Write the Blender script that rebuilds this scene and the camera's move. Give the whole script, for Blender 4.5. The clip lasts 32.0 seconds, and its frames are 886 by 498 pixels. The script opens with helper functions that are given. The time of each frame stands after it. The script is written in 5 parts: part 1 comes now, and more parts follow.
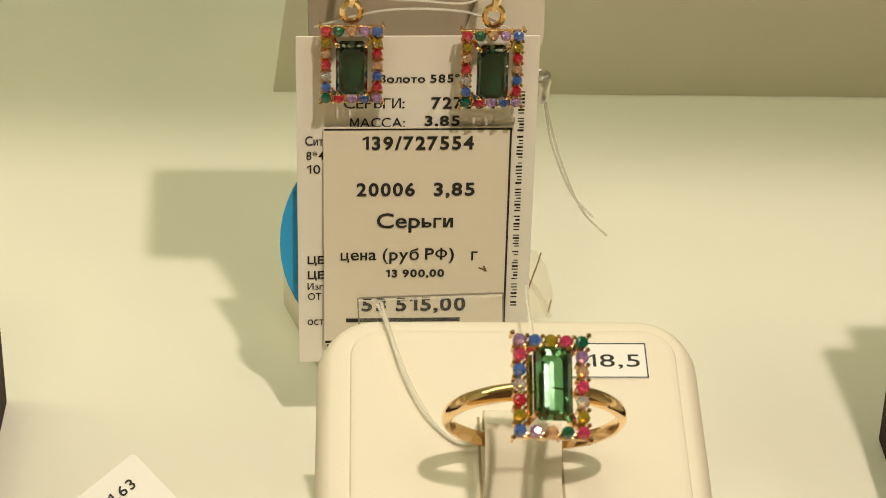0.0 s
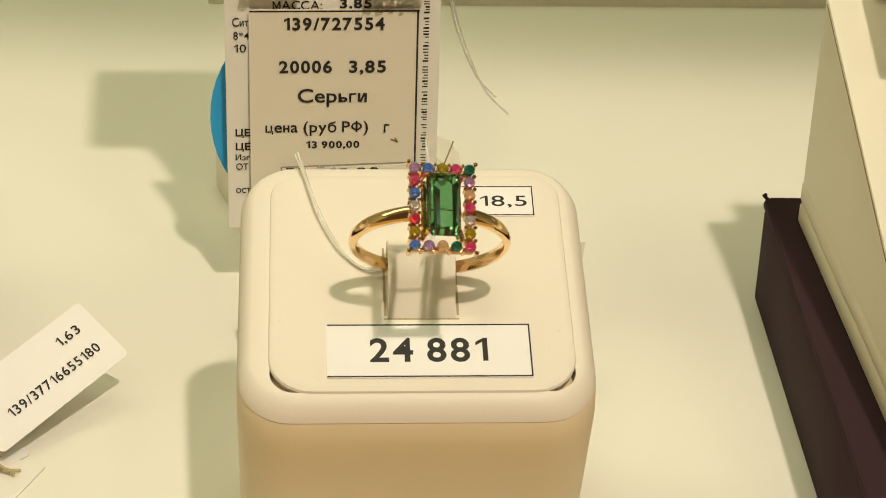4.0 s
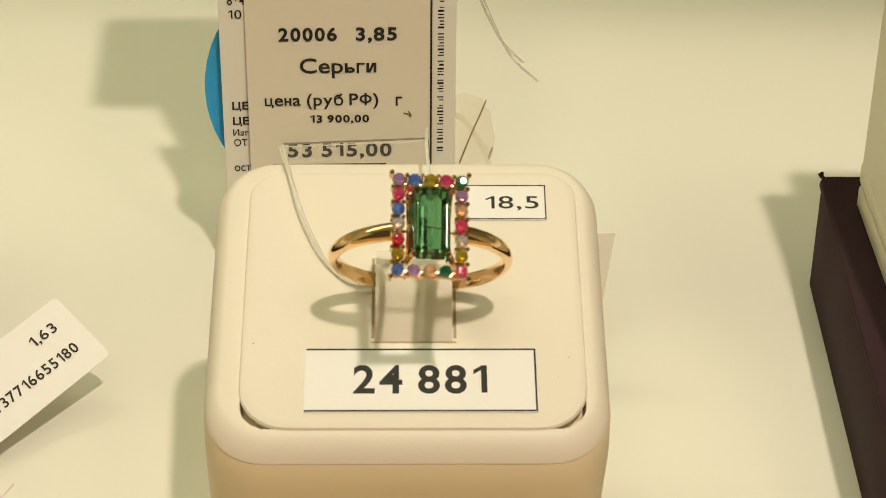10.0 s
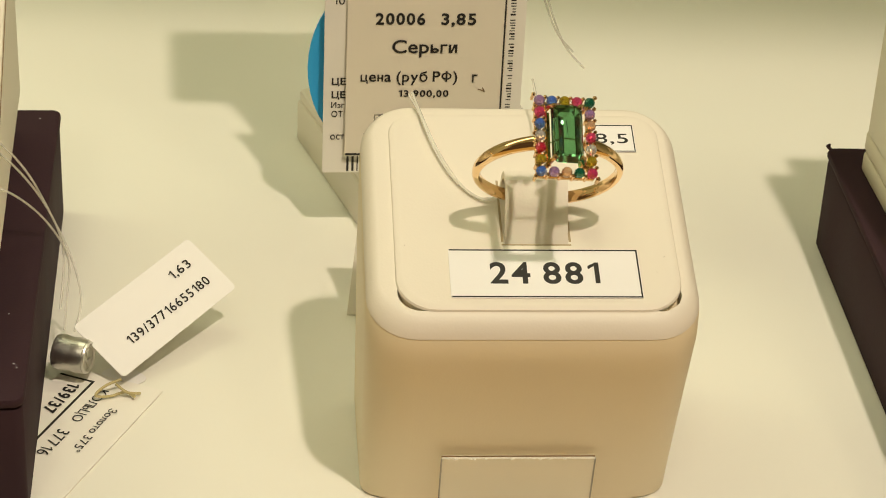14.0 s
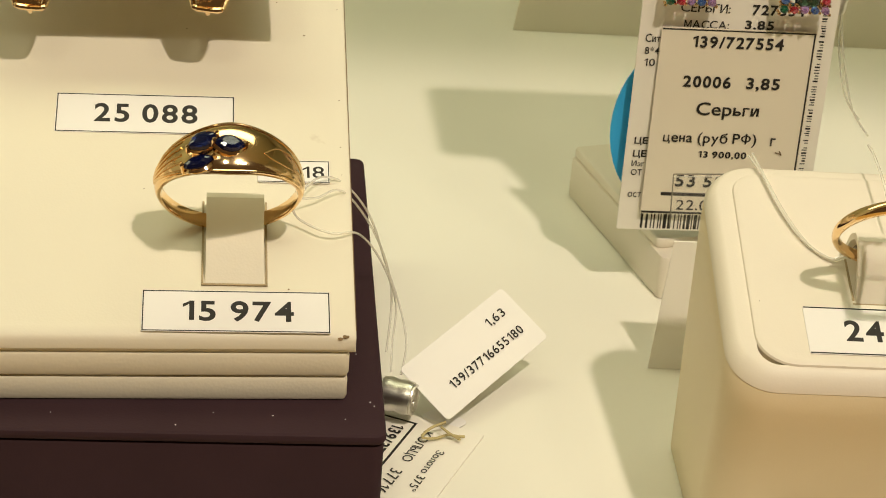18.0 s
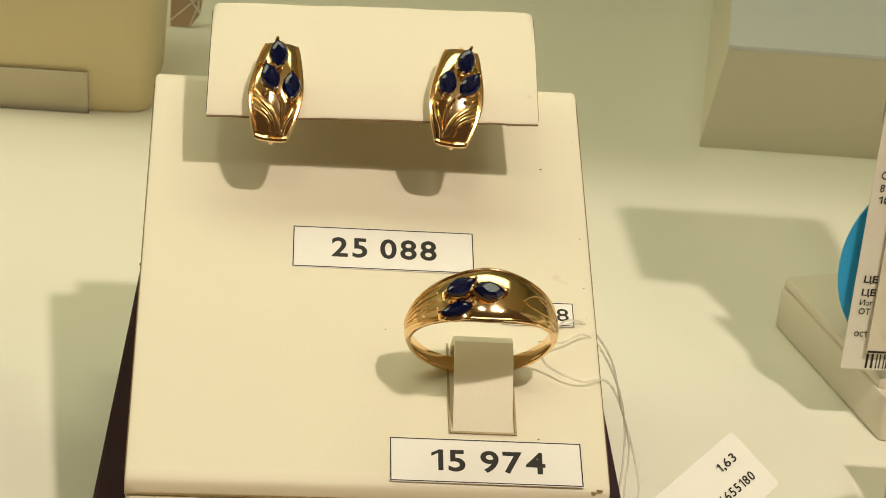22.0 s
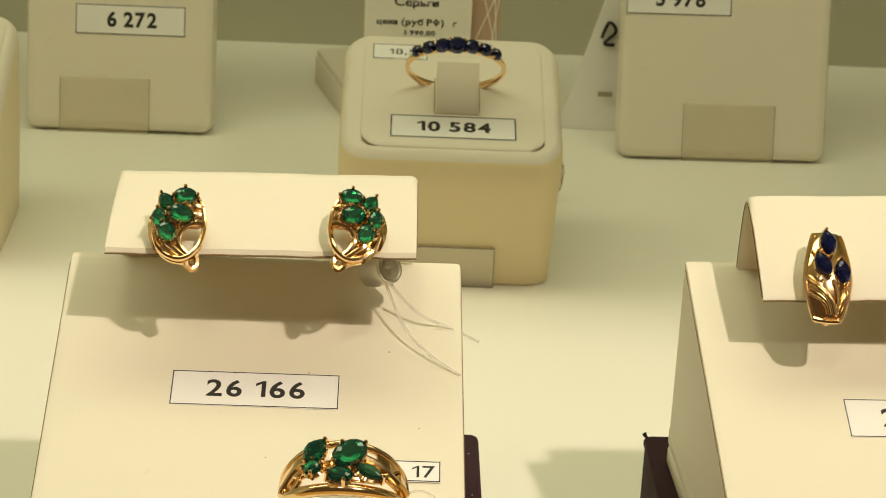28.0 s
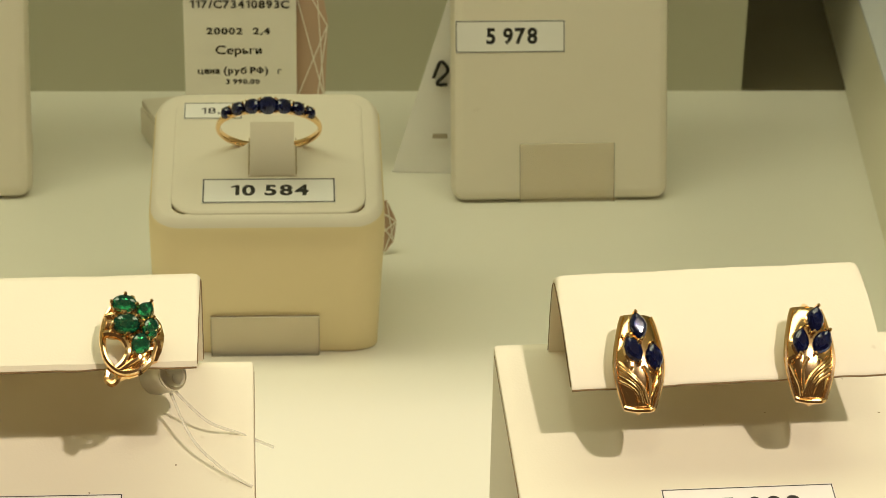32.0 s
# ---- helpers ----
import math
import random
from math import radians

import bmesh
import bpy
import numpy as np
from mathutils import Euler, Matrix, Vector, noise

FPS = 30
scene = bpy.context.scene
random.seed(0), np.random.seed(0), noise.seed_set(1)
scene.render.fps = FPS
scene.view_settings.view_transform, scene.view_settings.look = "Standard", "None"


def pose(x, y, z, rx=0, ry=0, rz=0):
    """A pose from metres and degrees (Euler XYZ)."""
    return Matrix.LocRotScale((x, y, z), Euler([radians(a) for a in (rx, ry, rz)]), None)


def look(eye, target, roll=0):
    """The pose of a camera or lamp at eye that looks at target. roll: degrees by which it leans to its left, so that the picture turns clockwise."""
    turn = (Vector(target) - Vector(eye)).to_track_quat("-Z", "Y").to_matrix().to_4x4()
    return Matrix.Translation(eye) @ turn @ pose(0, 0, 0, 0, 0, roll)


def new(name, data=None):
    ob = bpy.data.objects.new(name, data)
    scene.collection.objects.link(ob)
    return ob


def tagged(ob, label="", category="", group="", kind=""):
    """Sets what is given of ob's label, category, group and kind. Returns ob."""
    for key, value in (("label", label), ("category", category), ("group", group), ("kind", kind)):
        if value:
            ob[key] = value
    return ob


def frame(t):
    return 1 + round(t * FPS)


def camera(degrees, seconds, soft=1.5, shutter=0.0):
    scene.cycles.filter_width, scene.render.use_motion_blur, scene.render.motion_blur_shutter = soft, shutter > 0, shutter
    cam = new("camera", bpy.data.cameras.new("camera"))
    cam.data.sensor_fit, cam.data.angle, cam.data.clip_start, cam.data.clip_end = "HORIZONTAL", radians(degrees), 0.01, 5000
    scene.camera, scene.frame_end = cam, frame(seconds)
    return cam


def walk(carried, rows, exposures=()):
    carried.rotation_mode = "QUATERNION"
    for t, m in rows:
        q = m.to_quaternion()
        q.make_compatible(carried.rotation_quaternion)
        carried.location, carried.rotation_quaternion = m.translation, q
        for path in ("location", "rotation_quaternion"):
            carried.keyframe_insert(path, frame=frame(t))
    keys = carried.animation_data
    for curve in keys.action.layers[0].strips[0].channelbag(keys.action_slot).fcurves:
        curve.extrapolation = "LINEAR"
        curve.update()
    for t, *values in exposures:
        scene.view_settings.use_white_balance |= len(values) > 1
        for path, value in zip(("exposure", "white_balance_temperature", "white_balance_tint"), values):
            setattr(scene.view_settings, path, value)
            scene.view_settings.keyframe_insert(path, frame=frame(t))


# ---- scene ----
PATH = [
    (0, (-0.01779, -0.19166, 0.18290), -2.590, -28.714, 1.460),
    (0.5, (-0.01802, -0.19102, 0.18221), -2.638, -29.017, 1.517),
    (1, (-0.01869, -0.19334, 0.18177), -2.840, -29.316, 1.844),
    (1.5, (-0.01713, -0.19690, 0.18061), -3.277, -29.732, 2.002),
    (2, (-0.01620, -0.20432, 0.18264), -2.966, -29.091, 1.721),
    (2.5, (-0.01628, -0.21488, 0.18510), -2.972, -28.210, 1.752),
    (3, (-0.01496, -0.22481, 0.18657), -3.500, -27.817, 1.746),
    (3.5, (-0.01517, -0.23014, 0.18536), -4.133, -28.350, 1.960),
    (5.5, (0.00648, -0.21413, 0.18344), -1.891, -31.347, -0.410),
    (6, (0.01692, -0.20367, 0.18296), 0.808, -31.601, -1.683),
    (6.5, (0.02263, -0.19246, 0.17829), 0.204, -32.827, -1.043),
    (7, (0.02170, -0.17724, 0.17486), -0.439, -33.664, -0.647),
    (7.5, (0.01401, -0.16427, 0.16934), -0.584, -35.330, -0.225),
    (8, (0.00577, -0.16199, 0.17097), -0.721, -34.781, 0.735),
    (8.5, (0.00297, -0.16564, 0.17477), -0.503, -33.625, 0.605),
    (9, (0.00214, -0.17241, 0.17719), -0.689, -33.073, 0.781),
    (9.5, (0.00148, -0.18394, 0.18045), -1.058, -32.445, 0.927),
    (10, (0.00031, -0.19355, 0.18137), -1.170, -32.456, 0.615),
    (10.5, (-0.00198, -0.20990, 0.18451), -2.663, -31.530, 1.066),
    (11, (-0.00617, -0.22839, 0.18746), -3.903, -30.772, 1.894),
    (11.5, (-0.00994, -0.24182, 0.18953), -4.561, -30.040, 1.907),
    (12, (-0.01604, -0.24888, 0.18812), -4.818, -29.457, 1.835),
    (12.5, (-0.02100, -0.25097, 0.18341), -4.979, -29.681, 1.851),
    (13, (-0.02408, -0.24854, 0.18255), -5.042, -29.586, 2.073),
    (13.5, (-0.02676, -0.24866, 0.18248), -5.226, -29.775, 2.299),
    (14, (-0.03669, -0.24993, 0.18427), -5.493, -29.162, 2.927),
    (14.5, (-0.04318, -0.24838, 0.18522), -6.591, -28.475, 3.318),
    (16.5, (-0.05527, -0.24254, 0.18455), -7.580, -26.688, 3.882),
    (17, (-0.06815, -0.24780, 0.18578), -5.993, -26.842, 4.177),
    (17.5, (-0.07771, -0.25233, 0.18659), -4.618, -27.127, 4.078),
    (18, (-0.08353, -0.25642, 0.18475), -4.419, -27.539, 4.449),
    (18.5, (-0.08684, -0.26250, 0.18586), -4.426, -26.913, 4.599),
    (19, (-0.09032, -0.26601, 0.18701), -4.160, -26.457, 4.566),
    (19.5, (-0.09420, -0.26259, 0.18696), -3.713, -26.536, 4.563),
    (20, (-0.09806, -0.25659, 0.18746), -3.007, -26.619, 4.494),
    (20.5, (-0.10188, -0.25245, 0.18968), -2.809, -26.188, 4.767),
    (21, (-0.10494, -0.24744, 0.18944), -2.542, -26.321, 4.798),
    (21.5, (-0.10686, -0.24270, 0.18940), -2.504, -26.192, 4.768),
    (22, (-0.11140, -0.24171, 0.18861), -2.508, -25.918, 4.951),
    (22.5, (-0.12082, -0.24116, 0.18638), -2.647, -26.228, 5.131),
    (23, (-0.13589, -0.24247, 0.18459), -3.552, -26.194, 5.254),
    (23.5, (-0.16061, -0.24618, 0.18152), -4.920, -26.893, 4.415),
    (24, (-0.18280, -0.25265, 0.18375), -4.715, -27.419, 3.551),
    (24.5, (-0.19083, -0.25293, 0.18604), -6.082, -27.144, 4.313),
    (25, (-0.18907, -0.25108, 0.18539), -5.378, -27.064, 3.912),
    (25.5, (-0.19368, -0.25419, 0.18617), -4.023, -26.895, 3.550),
    (27.5, (-0.19258, -0.26822, 0.19856), -1.529, -23.960, 3.061),
    (28, (-0.19383, -0.26637, 0.20356), -0.957, -22.451, 2.682),
    (28.5, (-0.19704, -0.25957, 0.20529), -1.345, -22.113, 2.601),
    (29, (-0.19627, -0.25196, 0.20725), -1.296, -22.365, 2.432),
    (29.5, (-0.19335, -0.24565, 0.20782), -1.506, -22.848, 2.161),
    (30, (-0.19396, -0.24935, 0.21180), -1.446, -22.256, 1.875),
    (30.5, (-0.19144, -0.25004, 0.21113), -1.876, -22.731, 1.975),
    (31, (-0.18525, -0.24783, 0.21085), -2.108, -23.080, 1.474),
    (31.5, (-0.18040, -0.24332, 0.21044), -2.912, -23.017, 1.484),
    (32, (-0.17583, -0.23989, 0.21041), -3.860, -22.549, 1.161),
]
cam = camera(23.397, 32.0, soft=0.9)
cam.data.dof.use_dof, cam.data.dof.focus_distance, cam.data.dof.aperture_fstop = True, 0.31, 124.0


def gaze(eye, yaw, pitch, roll):
    a, b = radians(yaw), radians(pitch)
    ahead = Vector((-math.sin(a) * math.cos(b), math.cos(a) * math.cos(b), math.sin(b)))
    return look(eye, Vector(eye) + ahead, roll)


walk(cam, [(t, gaze(eye, yaw, pitch, roll)) for t, eye, yaw, pitch, roll in PATH],
     [(0, -0.12), (1, -0.17), (2, -0.32), (3, -0.16), (6, -0.14), (8, -0.13), (9, -0.36), (10, -0.2), (13, -0.2), (17, -0.12), (20, -0.15), (22, -0.2), (25, -0.13), (28, -0.07), (30, -0.02), (32, 0.02)])

# ---- light ----
world = bpy.data.worlds.new("shop_room")
world.use_nodes = True
world.node_tree.nodes["Background"].inputs[0].default_value = (1.0, 0.62, 0.30, 1)
world.node_tree.nodes["Background"].inputs[1].default_value = 0.08
scene.world = world


def lamp(name, kind, eye, target, watts, colour, size, spread=160):
    data = bpy.data.lights.new(name, kind)
    data.energy, data.color = watts, colour
    if kind == "AREA":
        data.shape, data.size = "DISK", size
    else:
        data.shadow_soft_size = size
        data.spot_size, data.spot_blend = radians(spread), 0.3
    ob = new(name, data)
    ob.matrix_world = look(eye, target)
    return ob


lamp("downlight", "SPOT", (0.168, -0.42, 0.88), (0.0, 0.05, 0.0), 24.4, (1.0, 0.845, 0.695), 0.018, 110)
# Unseen fill lamps, added to lift the shaded fronts and make the stones sparkle.
for x, y, watts in ((-0.75, -0.55, 0.5), (-0.35, -0.98, 4.1), (0.05, -0.28, 0.6), (0.85, -1.0, 3.5)):
    lamp("front_fill_lamp", "AREA", (x, y, 1.75), (x * 0.5, 0.1, 0.0), watts, (1.0, 0.93, 0.66), 0.22)
# Added fill under the top board, to brighten the back row.
back_fill = lamp("back_fill_lamp", "AREA", (-0.26, 0.165, 0.445), (-0.26, 0.18, 0.0), 1.25, (1.0, 1.0, 0.66), 1.0)
back_fill.data.shape, back_fill.data.size, back_fill.data.size_y = "RECTANGLE", 0.8, 0.13

# ---- materials ----


def material(name, colour, rough=0.5, metal=0.0, vary=0.06, scale=40.0, bump=0.0, bump_scale=900.0, transmission=0.0, ior=1.45,
             stains=0.0, alpha=1.0, cells=False, coat=0.0, per_piece=0.0, specular=0.5):
    m = bpy.data.materials.new(name)
    m.use_nodes = True
    n, link = m.node_tree.nodes, m.node_tree.links
    p = n["Principled BSDF"]
    p.inputs["Base Color"].default_value = (*colour, 1)
    p.inputs["Roughness"].default_value = rough
    p.inputs["Metallic"].default_value = metal
    p.inputs["IOR"].default_value = ior
    p.inputs["Alpha"].default_value = alpha
    p.inputs["Transmission Weight"].default_value = transmission
    p.inputs["Coat Weight"].default_value = coat
    p.inputs["Specular IOR Level"].default_value = specular
    where = n.new("ShaderNodeTexCoord")
    if vary > 0 or stains > 0:
        big, mix = n.new("ShaderNodeTexNoise"), n.new("ShaderNodeMix")
        big.inputs["Scale"].default_value, big.inputs["Detail"].default_value = scale, 5
        link.new(where.outputs["Object"], big.inputs["Vector"])
        mix.data_type = "RGBA"
        mix.inputs["A"].default_value = (*[c * (1 - vary) for c in colour], 1)
        mix.inputs["B"].default_value = (*[min(1, c * (1 + vary)) for c in colour], 1)
        link.new(big.outputs["Fac"], mix.inputs["Factor"])
        out = mix.outputs["Result"]
        if stains > 0:
            spot, ramp, over = n.new("ShaderNodeTexNoise"), n.new("ShaderNodeValToRGB"), n.new("ShaderNodeMix")
            spot.inputs["Scale"].default_value, spot.inputs["Detail"].default_value = 260.0, 3
            link.new(where.outputs["Object"], spot.inputs["Vector"])
            ramp.color_ramp.elements[0].position, ramp.color_ramp.elements[1].position = 0.74, 0.80
            link.new(spot.outputs["Fac"], ramp.inputs["Fac"])
            over.data_type = "RGBA"
            over.inputs["B"].default_value = (colour[0] * (1 - stains), colour[1] * (1 - 1.2 * stains), colour[2] * (1 - 1.4 * stains), 1)
            link.new(ramp.outputs["Color"], over.inputs["Factor"])
            link.new(out, over.inputs["A"])
            out = over.outputs["Result"]
        link.new(out, p.inputs["Base Color"])
        wear = n.new("ShaderNodeMapRange")
        wear.inputs["To Min"].default_value, wear.inputs["To Max"].default_value = max(0.02, rough * 0.8), min(1, rough * 1.2)
        link.new(big.outputs["Fac"], wear.inputs["Value"])
        link.new(wear.outputs["Result"], p.inputs["Roughness"])
    if bump > 0:
        fine, b = n.new("ShaderNodeTexVoronoi" if cells else "ShaderNodeTexNoise"), n.new("ShaderNodeBump")
        fine.inputs["Scale"].default_value = bump_scale
        link.new(where.outputs["Object"], fine.inputs["Vector"])
        b.inputs["Strength"].default_value, b.inputs["Distance"].default_value = bump, 0.0003
        link.new(fine.outputs["Distance" if cells else "Fac"], b.inputs["Height"])
        link.new(b.outputs["Normal"], p.inputs["Normal"])
    return m


CREAM = material("cream_leatherette", (0.79, 0.742, 0.60), 0.5, vary=0.03, scale=30, bump=0.04, bump_scale=2600, cells=True, stains=0.10)
CREAM_GRAIN = material("grained_cream_leatherette", (0.79, 0.742, 0.59), 0.5, vary=0.05, scale=60, bump=0.09, bump_scale=2000, cells=True, stains=0.08)
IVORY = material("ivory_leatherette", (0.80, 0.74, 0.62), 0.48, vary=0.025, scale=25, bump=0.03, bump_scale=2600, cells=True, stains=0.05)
# Two copies of the ivory with warm front light put into the colour.
IVORY_WARMLIT = material("ivory_leatherette_warm_lit", (0.82, 0.71, 0.485), 0.48, vary=0.05, scale=25, bump=0.03, bump_scale=2600, cells=True, stains=0.05)
IVORY_YELLOWLIT = material("ivory_leatherette_yellow_lit", (0.80, 0.68, 0.40), 0.48, vary=0.04, scale=25, bump=0.03, bump_scale=2600, cells=True, stains=0.05)
BROWN = material("dark_brown_leatherette", (0.043, 0.023, 0.028), 0.7, vary=0.2, scale=60, bump=0.05, bump_scale=2200, cells=True, specular=0.1)
SHELF = material("shelf_paint", (0.86, 0.84, 0.745), 0.32, vary=0.025, scale=9, bump=0.03, bump_scale=300)
WALLP = material("wall_paint", (0.47, 0.46, 0.34), 0.6, vary=0.05, scale=8, bump=0.05, bump_scale=200)
RISER = material("riser_laminate", (0.84, 0.80, 0.65), 0.45, vary=0.03, scale=12, bump=0.05, bump_scale=400)
TOPW = material("riser_top_bluish_light", (0.80, 0.83, 0.86), 0.4, vary=0.02, scale=12)
PAPER = material("label_paper", (0.87, 0.855, 0.82), 0.65, vary=0.02, scale=80, bump=0.04, bump_scale=1200)
CARD = material("tag_card", (0.88, 0.85, 0.76), 0.55, vary=0.03, scale=60, bump=0.05, bump_scale=1000)
STICKER = material("sticker_paper", (0.83, 0.77, 0.63), 0.55, vary=0.03, scale=60, bump=0.05, bump_scale=1000)
INK = material("black_ink", (0.02, 0.018, 0.016), 0.6, vary=0.2, scale=200)
GOLD = material("rose_gold", (0.95, 0.69, 0.38), 0.12, 1.0, vary=0.05, scale=300, bump=0.03, bump_scale=500)
GOLD_ROUGH = material("cast_gold", (0.84, 0.58, 0.29), 0.24, 1.0, vary=0.08, scale=500, bump=0.15, bump_scale=900)
STEEL = material("lead_seal_metal", (0.72, 0.70, 0.63), 0.36, 1.0, vary=0.15, scale=400, bump=0.3, bump_scale=600)
NYLON = material("clear_nylon", (0.88, 0.86, 0.76), 0.1, vary=0.0, alpha=0.5, ior=1.5)
ACRYLIC_EDGE = material("cut_acrylic_edge", (0.30, 0.28, 0.22), 0.25, vary=0.1, scale=300, alpha=0.7, ior=1.49)
BOUNCE_WOOD = material("warm_bounce_wood", (0.56, 0.372, 0.122), 0.5, vary=0.25, scale=14, bump=0.08, bump_scale=200)
HOLDER = material("pale_clear_holder", (0.90, 0.84, 0.66), 0.12, vary=0.03, scale=120, alpha=0.38, ior=1.49)
FILM = material("thin_clear_film", (0.55, 0.45, 0.25), 0.1, vary=0.05, scale=300, alpha=0.12, ior=1.49)
TINTED = material("tinted_clear_holder", (0.60, 0.50, 0.31), 0.12, vary=0.03, scale=120, alpha=0.2, ior=1.49)
CLEAR = material("clear_film", (0.85, 0.83, 0.74), 0.06, vary=0.02, scale=120, alpha=0.05, ior=1.49)
EDGE = material("cut_leather_edge", (0.20, 0.13, 0.06), 0.7, vary=0.3, scale=500)
SLIT = material("slit_in_leather", (0.42, 0.33, 0.19), 0.7, vary=0.3, scale=500)
TAN_THREAD = material("tan_thread", (0.50, 0.42, 0.20), 0.7, vary=0.15, scale=400)
BLUE_CARD = material("turquoise_card", (0.03, 0.42, 0.86), 0.45, vary=0.04, scale=60)
SHADE_BOARD = material("recess_shade_board", (0.10, 0.085, 0.045), 0.6, vary=0.06, scale=20, bump=0.05, bump_scale=300)
TAUPE = material("taupe_shade_and_print", (0.42, 0.36, 0.27), 0.6, vary=0.05, scale=40, bump=0.1, bump_scale=1200)
PINK_CARD = material("brown_pattern_card", (0.55, 0.38, 0.27), 0.55, vary=0.05, scale=50)


def gem(name, colour, through_light=0.6, ior=1.76, rough=0.02):
    return material(name, colour, rough, vary=0.0, transmission=through_light, ior=ior, coat=0.0, specular=0.5)


G_GREEN = gem("green_stone", (0.13, 0.38, 0.175), 1.0, 1.63)
G_DARK = gem("dark_green_stone", (0.024, 0.085, 0.05), 1.0, 1.63)
G_NAVY = gem("navy_stone", (0.005, 0.011, 0.085), 0.6, 1.6)
G_EMERALD = gem("emerald_stone", (0.011, 0.19, 0.12), 0.85)
G_SAPPHIRE = gem("sapphire_stone", (0.005, 0.012, 0.095), 0.7, 1.6)
G_RUBY = gem("ruby_stone", (0.88, 0.05, 0.11), 0.7, 1.8, 0.02)
G_PINK = gem("pink_stone", (0.97, 0.10, 0.30), 0.7, 1.8, 0.02)
G_LILAC = gem("lilac_stone", (0.66, 0.42, 0.80), 0.7, 1.8, 0.02)
G_SKY = gem("blue_stone", (0.14, 0.33, 0.95), 0.7, 1.8, 0.02)
G_WHITE = gem("white_stone", (0.99, 0.98, 0.97), 0.8, 1.75, 0.02)
G_PEACH = gem("peach_stone", (0.98, 0.66, 0.40), 0.7, 1.8, 0.02)
G_OLIVE = gem("olive_stone", (0.62, 0.48, 0.03), 0.7, 1.8, 0.02)
G_TEAL = gem("teal_stone", (0.01, 0.24, 0.14), 0.7, 1.8, 0.02)

# ---- building helpers; lengths in millimetres ----
MM = 0.001


def thing(name, m, label, category, group="", kind=""):
    return tagged(place(new(name), m), label, category, group, kind)


def place(ob, m):
    ob.matrix_basis = m
    return ob


def at(x, y, z=0.0, rx=0, ry=0, rz=0):
    return pose(x * MM, y * MM, z * MM, rx, ry, rz)


def part(name, bm, mat, parent, label="", sharp=35, smooth=True):
    bmesh.ops.recalc_face_normals(bm, faces=bm.faces)
    me = bpy.data.meshes.new(name)
    bm.transform(Matrix.Scale(MM, 4))
    bm.to_mesh(me)
    bm.free()
    me.materials.append(mat)
    if smooth:
        me.polygons.foreach_set("use_smooth", [True] * len(me.polygons))
        me.set_sharp_from_angle(angle=radians(sharp))
    ob = new(name, me)
    ob.parent = parent
    if label:
        ob["label"] = label
    return ob


def box(x0, x1, y0, y1, z0, z1, r=0.0, seg=2, m=None, bm=None):
    own = bmesh.new()
    bmesh.ops.create_cube(own, size=1)
    own.transform(Matrix.Translation(((x0 + x1) / 2, (y0 + y1) / 2, (z0 + z1) / 2)) @ Matrix.Diagonal((x1 - x0, y1 - y0, z1 - z0, 1)))
    if r > 0:
        bmesh.ops.bevel(own, geom=own.edges[:], offset=r, segments=seg, affect="EDGES", profile=0.5)
    if m is not None:
        own.transform(m)
    return merge(bm, own)


def merge(bm, own):
    if bm is None:
        return own
    me = bpy.data.meshes.new("tmp")
    own.to_mesh(me)
    own.free()
    bm.from_mesh(me)
    bpy.data.meshes.remove(me)
    return bm


def loft(loops, bm=None, close=True, cap=True):
    bm = bm or bmesh.new()
    rows = [[bm.verts.new(p) for p in loop] for loop in loops]
    n = len(rows[0])
    for a, b in zip(rows, rows[1:]):
        for i in range(n if close else n - 1):
            j = (i + 1) % n
            bm.faces.new((a[i], a[j], b[j], b[i]))
    if cap and close:
        bm.faces.new(rows[0][::-1])
        bm.faces.new(rows[-1])
    return bm


def rounded(w, d, r, n=6, cx=0.0, cy=0.0):
    out = []
    for sx, sy, a0 in ((1, 1, 0), (-1, 1, 90), (-1, -1, 180), (1, -1, 270)):
        for k in range(n + 1):
            a = radians(a0 + 90 * k / n)
            out.append((cx + sx * (w / 2 - r) + r * math.cos(a), cy + sy * (d / 2 - r) + r * math.sin(a)))
    return out


def slab(w, d, z0, z1, r, edge=0.4, cx=0.0, cy=0.0, m=None, n=6):
    """A flat piece with rounded corners and softened top and bottom edges."""
    loops = []
    for inset, z in ((edge * 1.3, z0), (edge, z0), (edge * 0.3, z0 + edge * 0.3), (0, z0 + edge), (0, z1 - edge), (edge * 0.3, z1 - edge * 0.3), (edge, z1), (edge * 1.3, z1)):
        loops.append([Vector((x, y, z)) for x, y in rounded(w - 2 * inset, d - 2 * inset, max(0.05, r - inset), n, cx, cy)])
    bm = loft(loops)
    if m is not None:
        bm.transform(m)
    return bm


def tube(points, r, n=6, bm=None, flat=1.0):
    """A round wire along the points, smoothed between them."""
    pts = [Vector(p) for p in points]
    fine = []
    for i in range(len(pts) - 1):
        p0, p1, p2, p3 = pts[max(i - 1, 0)], pts[i], pts[i + 1], pts[min(i + 2, len(pts) - 1)]
        for k in range(6):
            t = k / 6
            fine.append(0.5 * (2 * p1 + (p2 - p0) * t + (2 * p0 - 5 * p1 + 4 * p2 - p3) * t * t + (3 * p1 - p0 - 3 * p2 + p3) * t ** 3))
    fine.append(pts[-1])
    loops, side = [], None
    for i, p in enumerate(fine):
        way = (fine[min(i + 1, len(fine) - 1)] - fine[max(i - 1, 0)]).normalized()
        if side is None:
            side = way.orthogonal().normalized()
        side = (side - way * side.dot(way)).normalized()
        up = way.cross(side)
        loops.append([p + r * (math.cos(2 * math.pi * k / n) * side + flat * math.sin(2 * math.pi * k / n) * up) for k in range(n)])
    return loft(loops, bm)


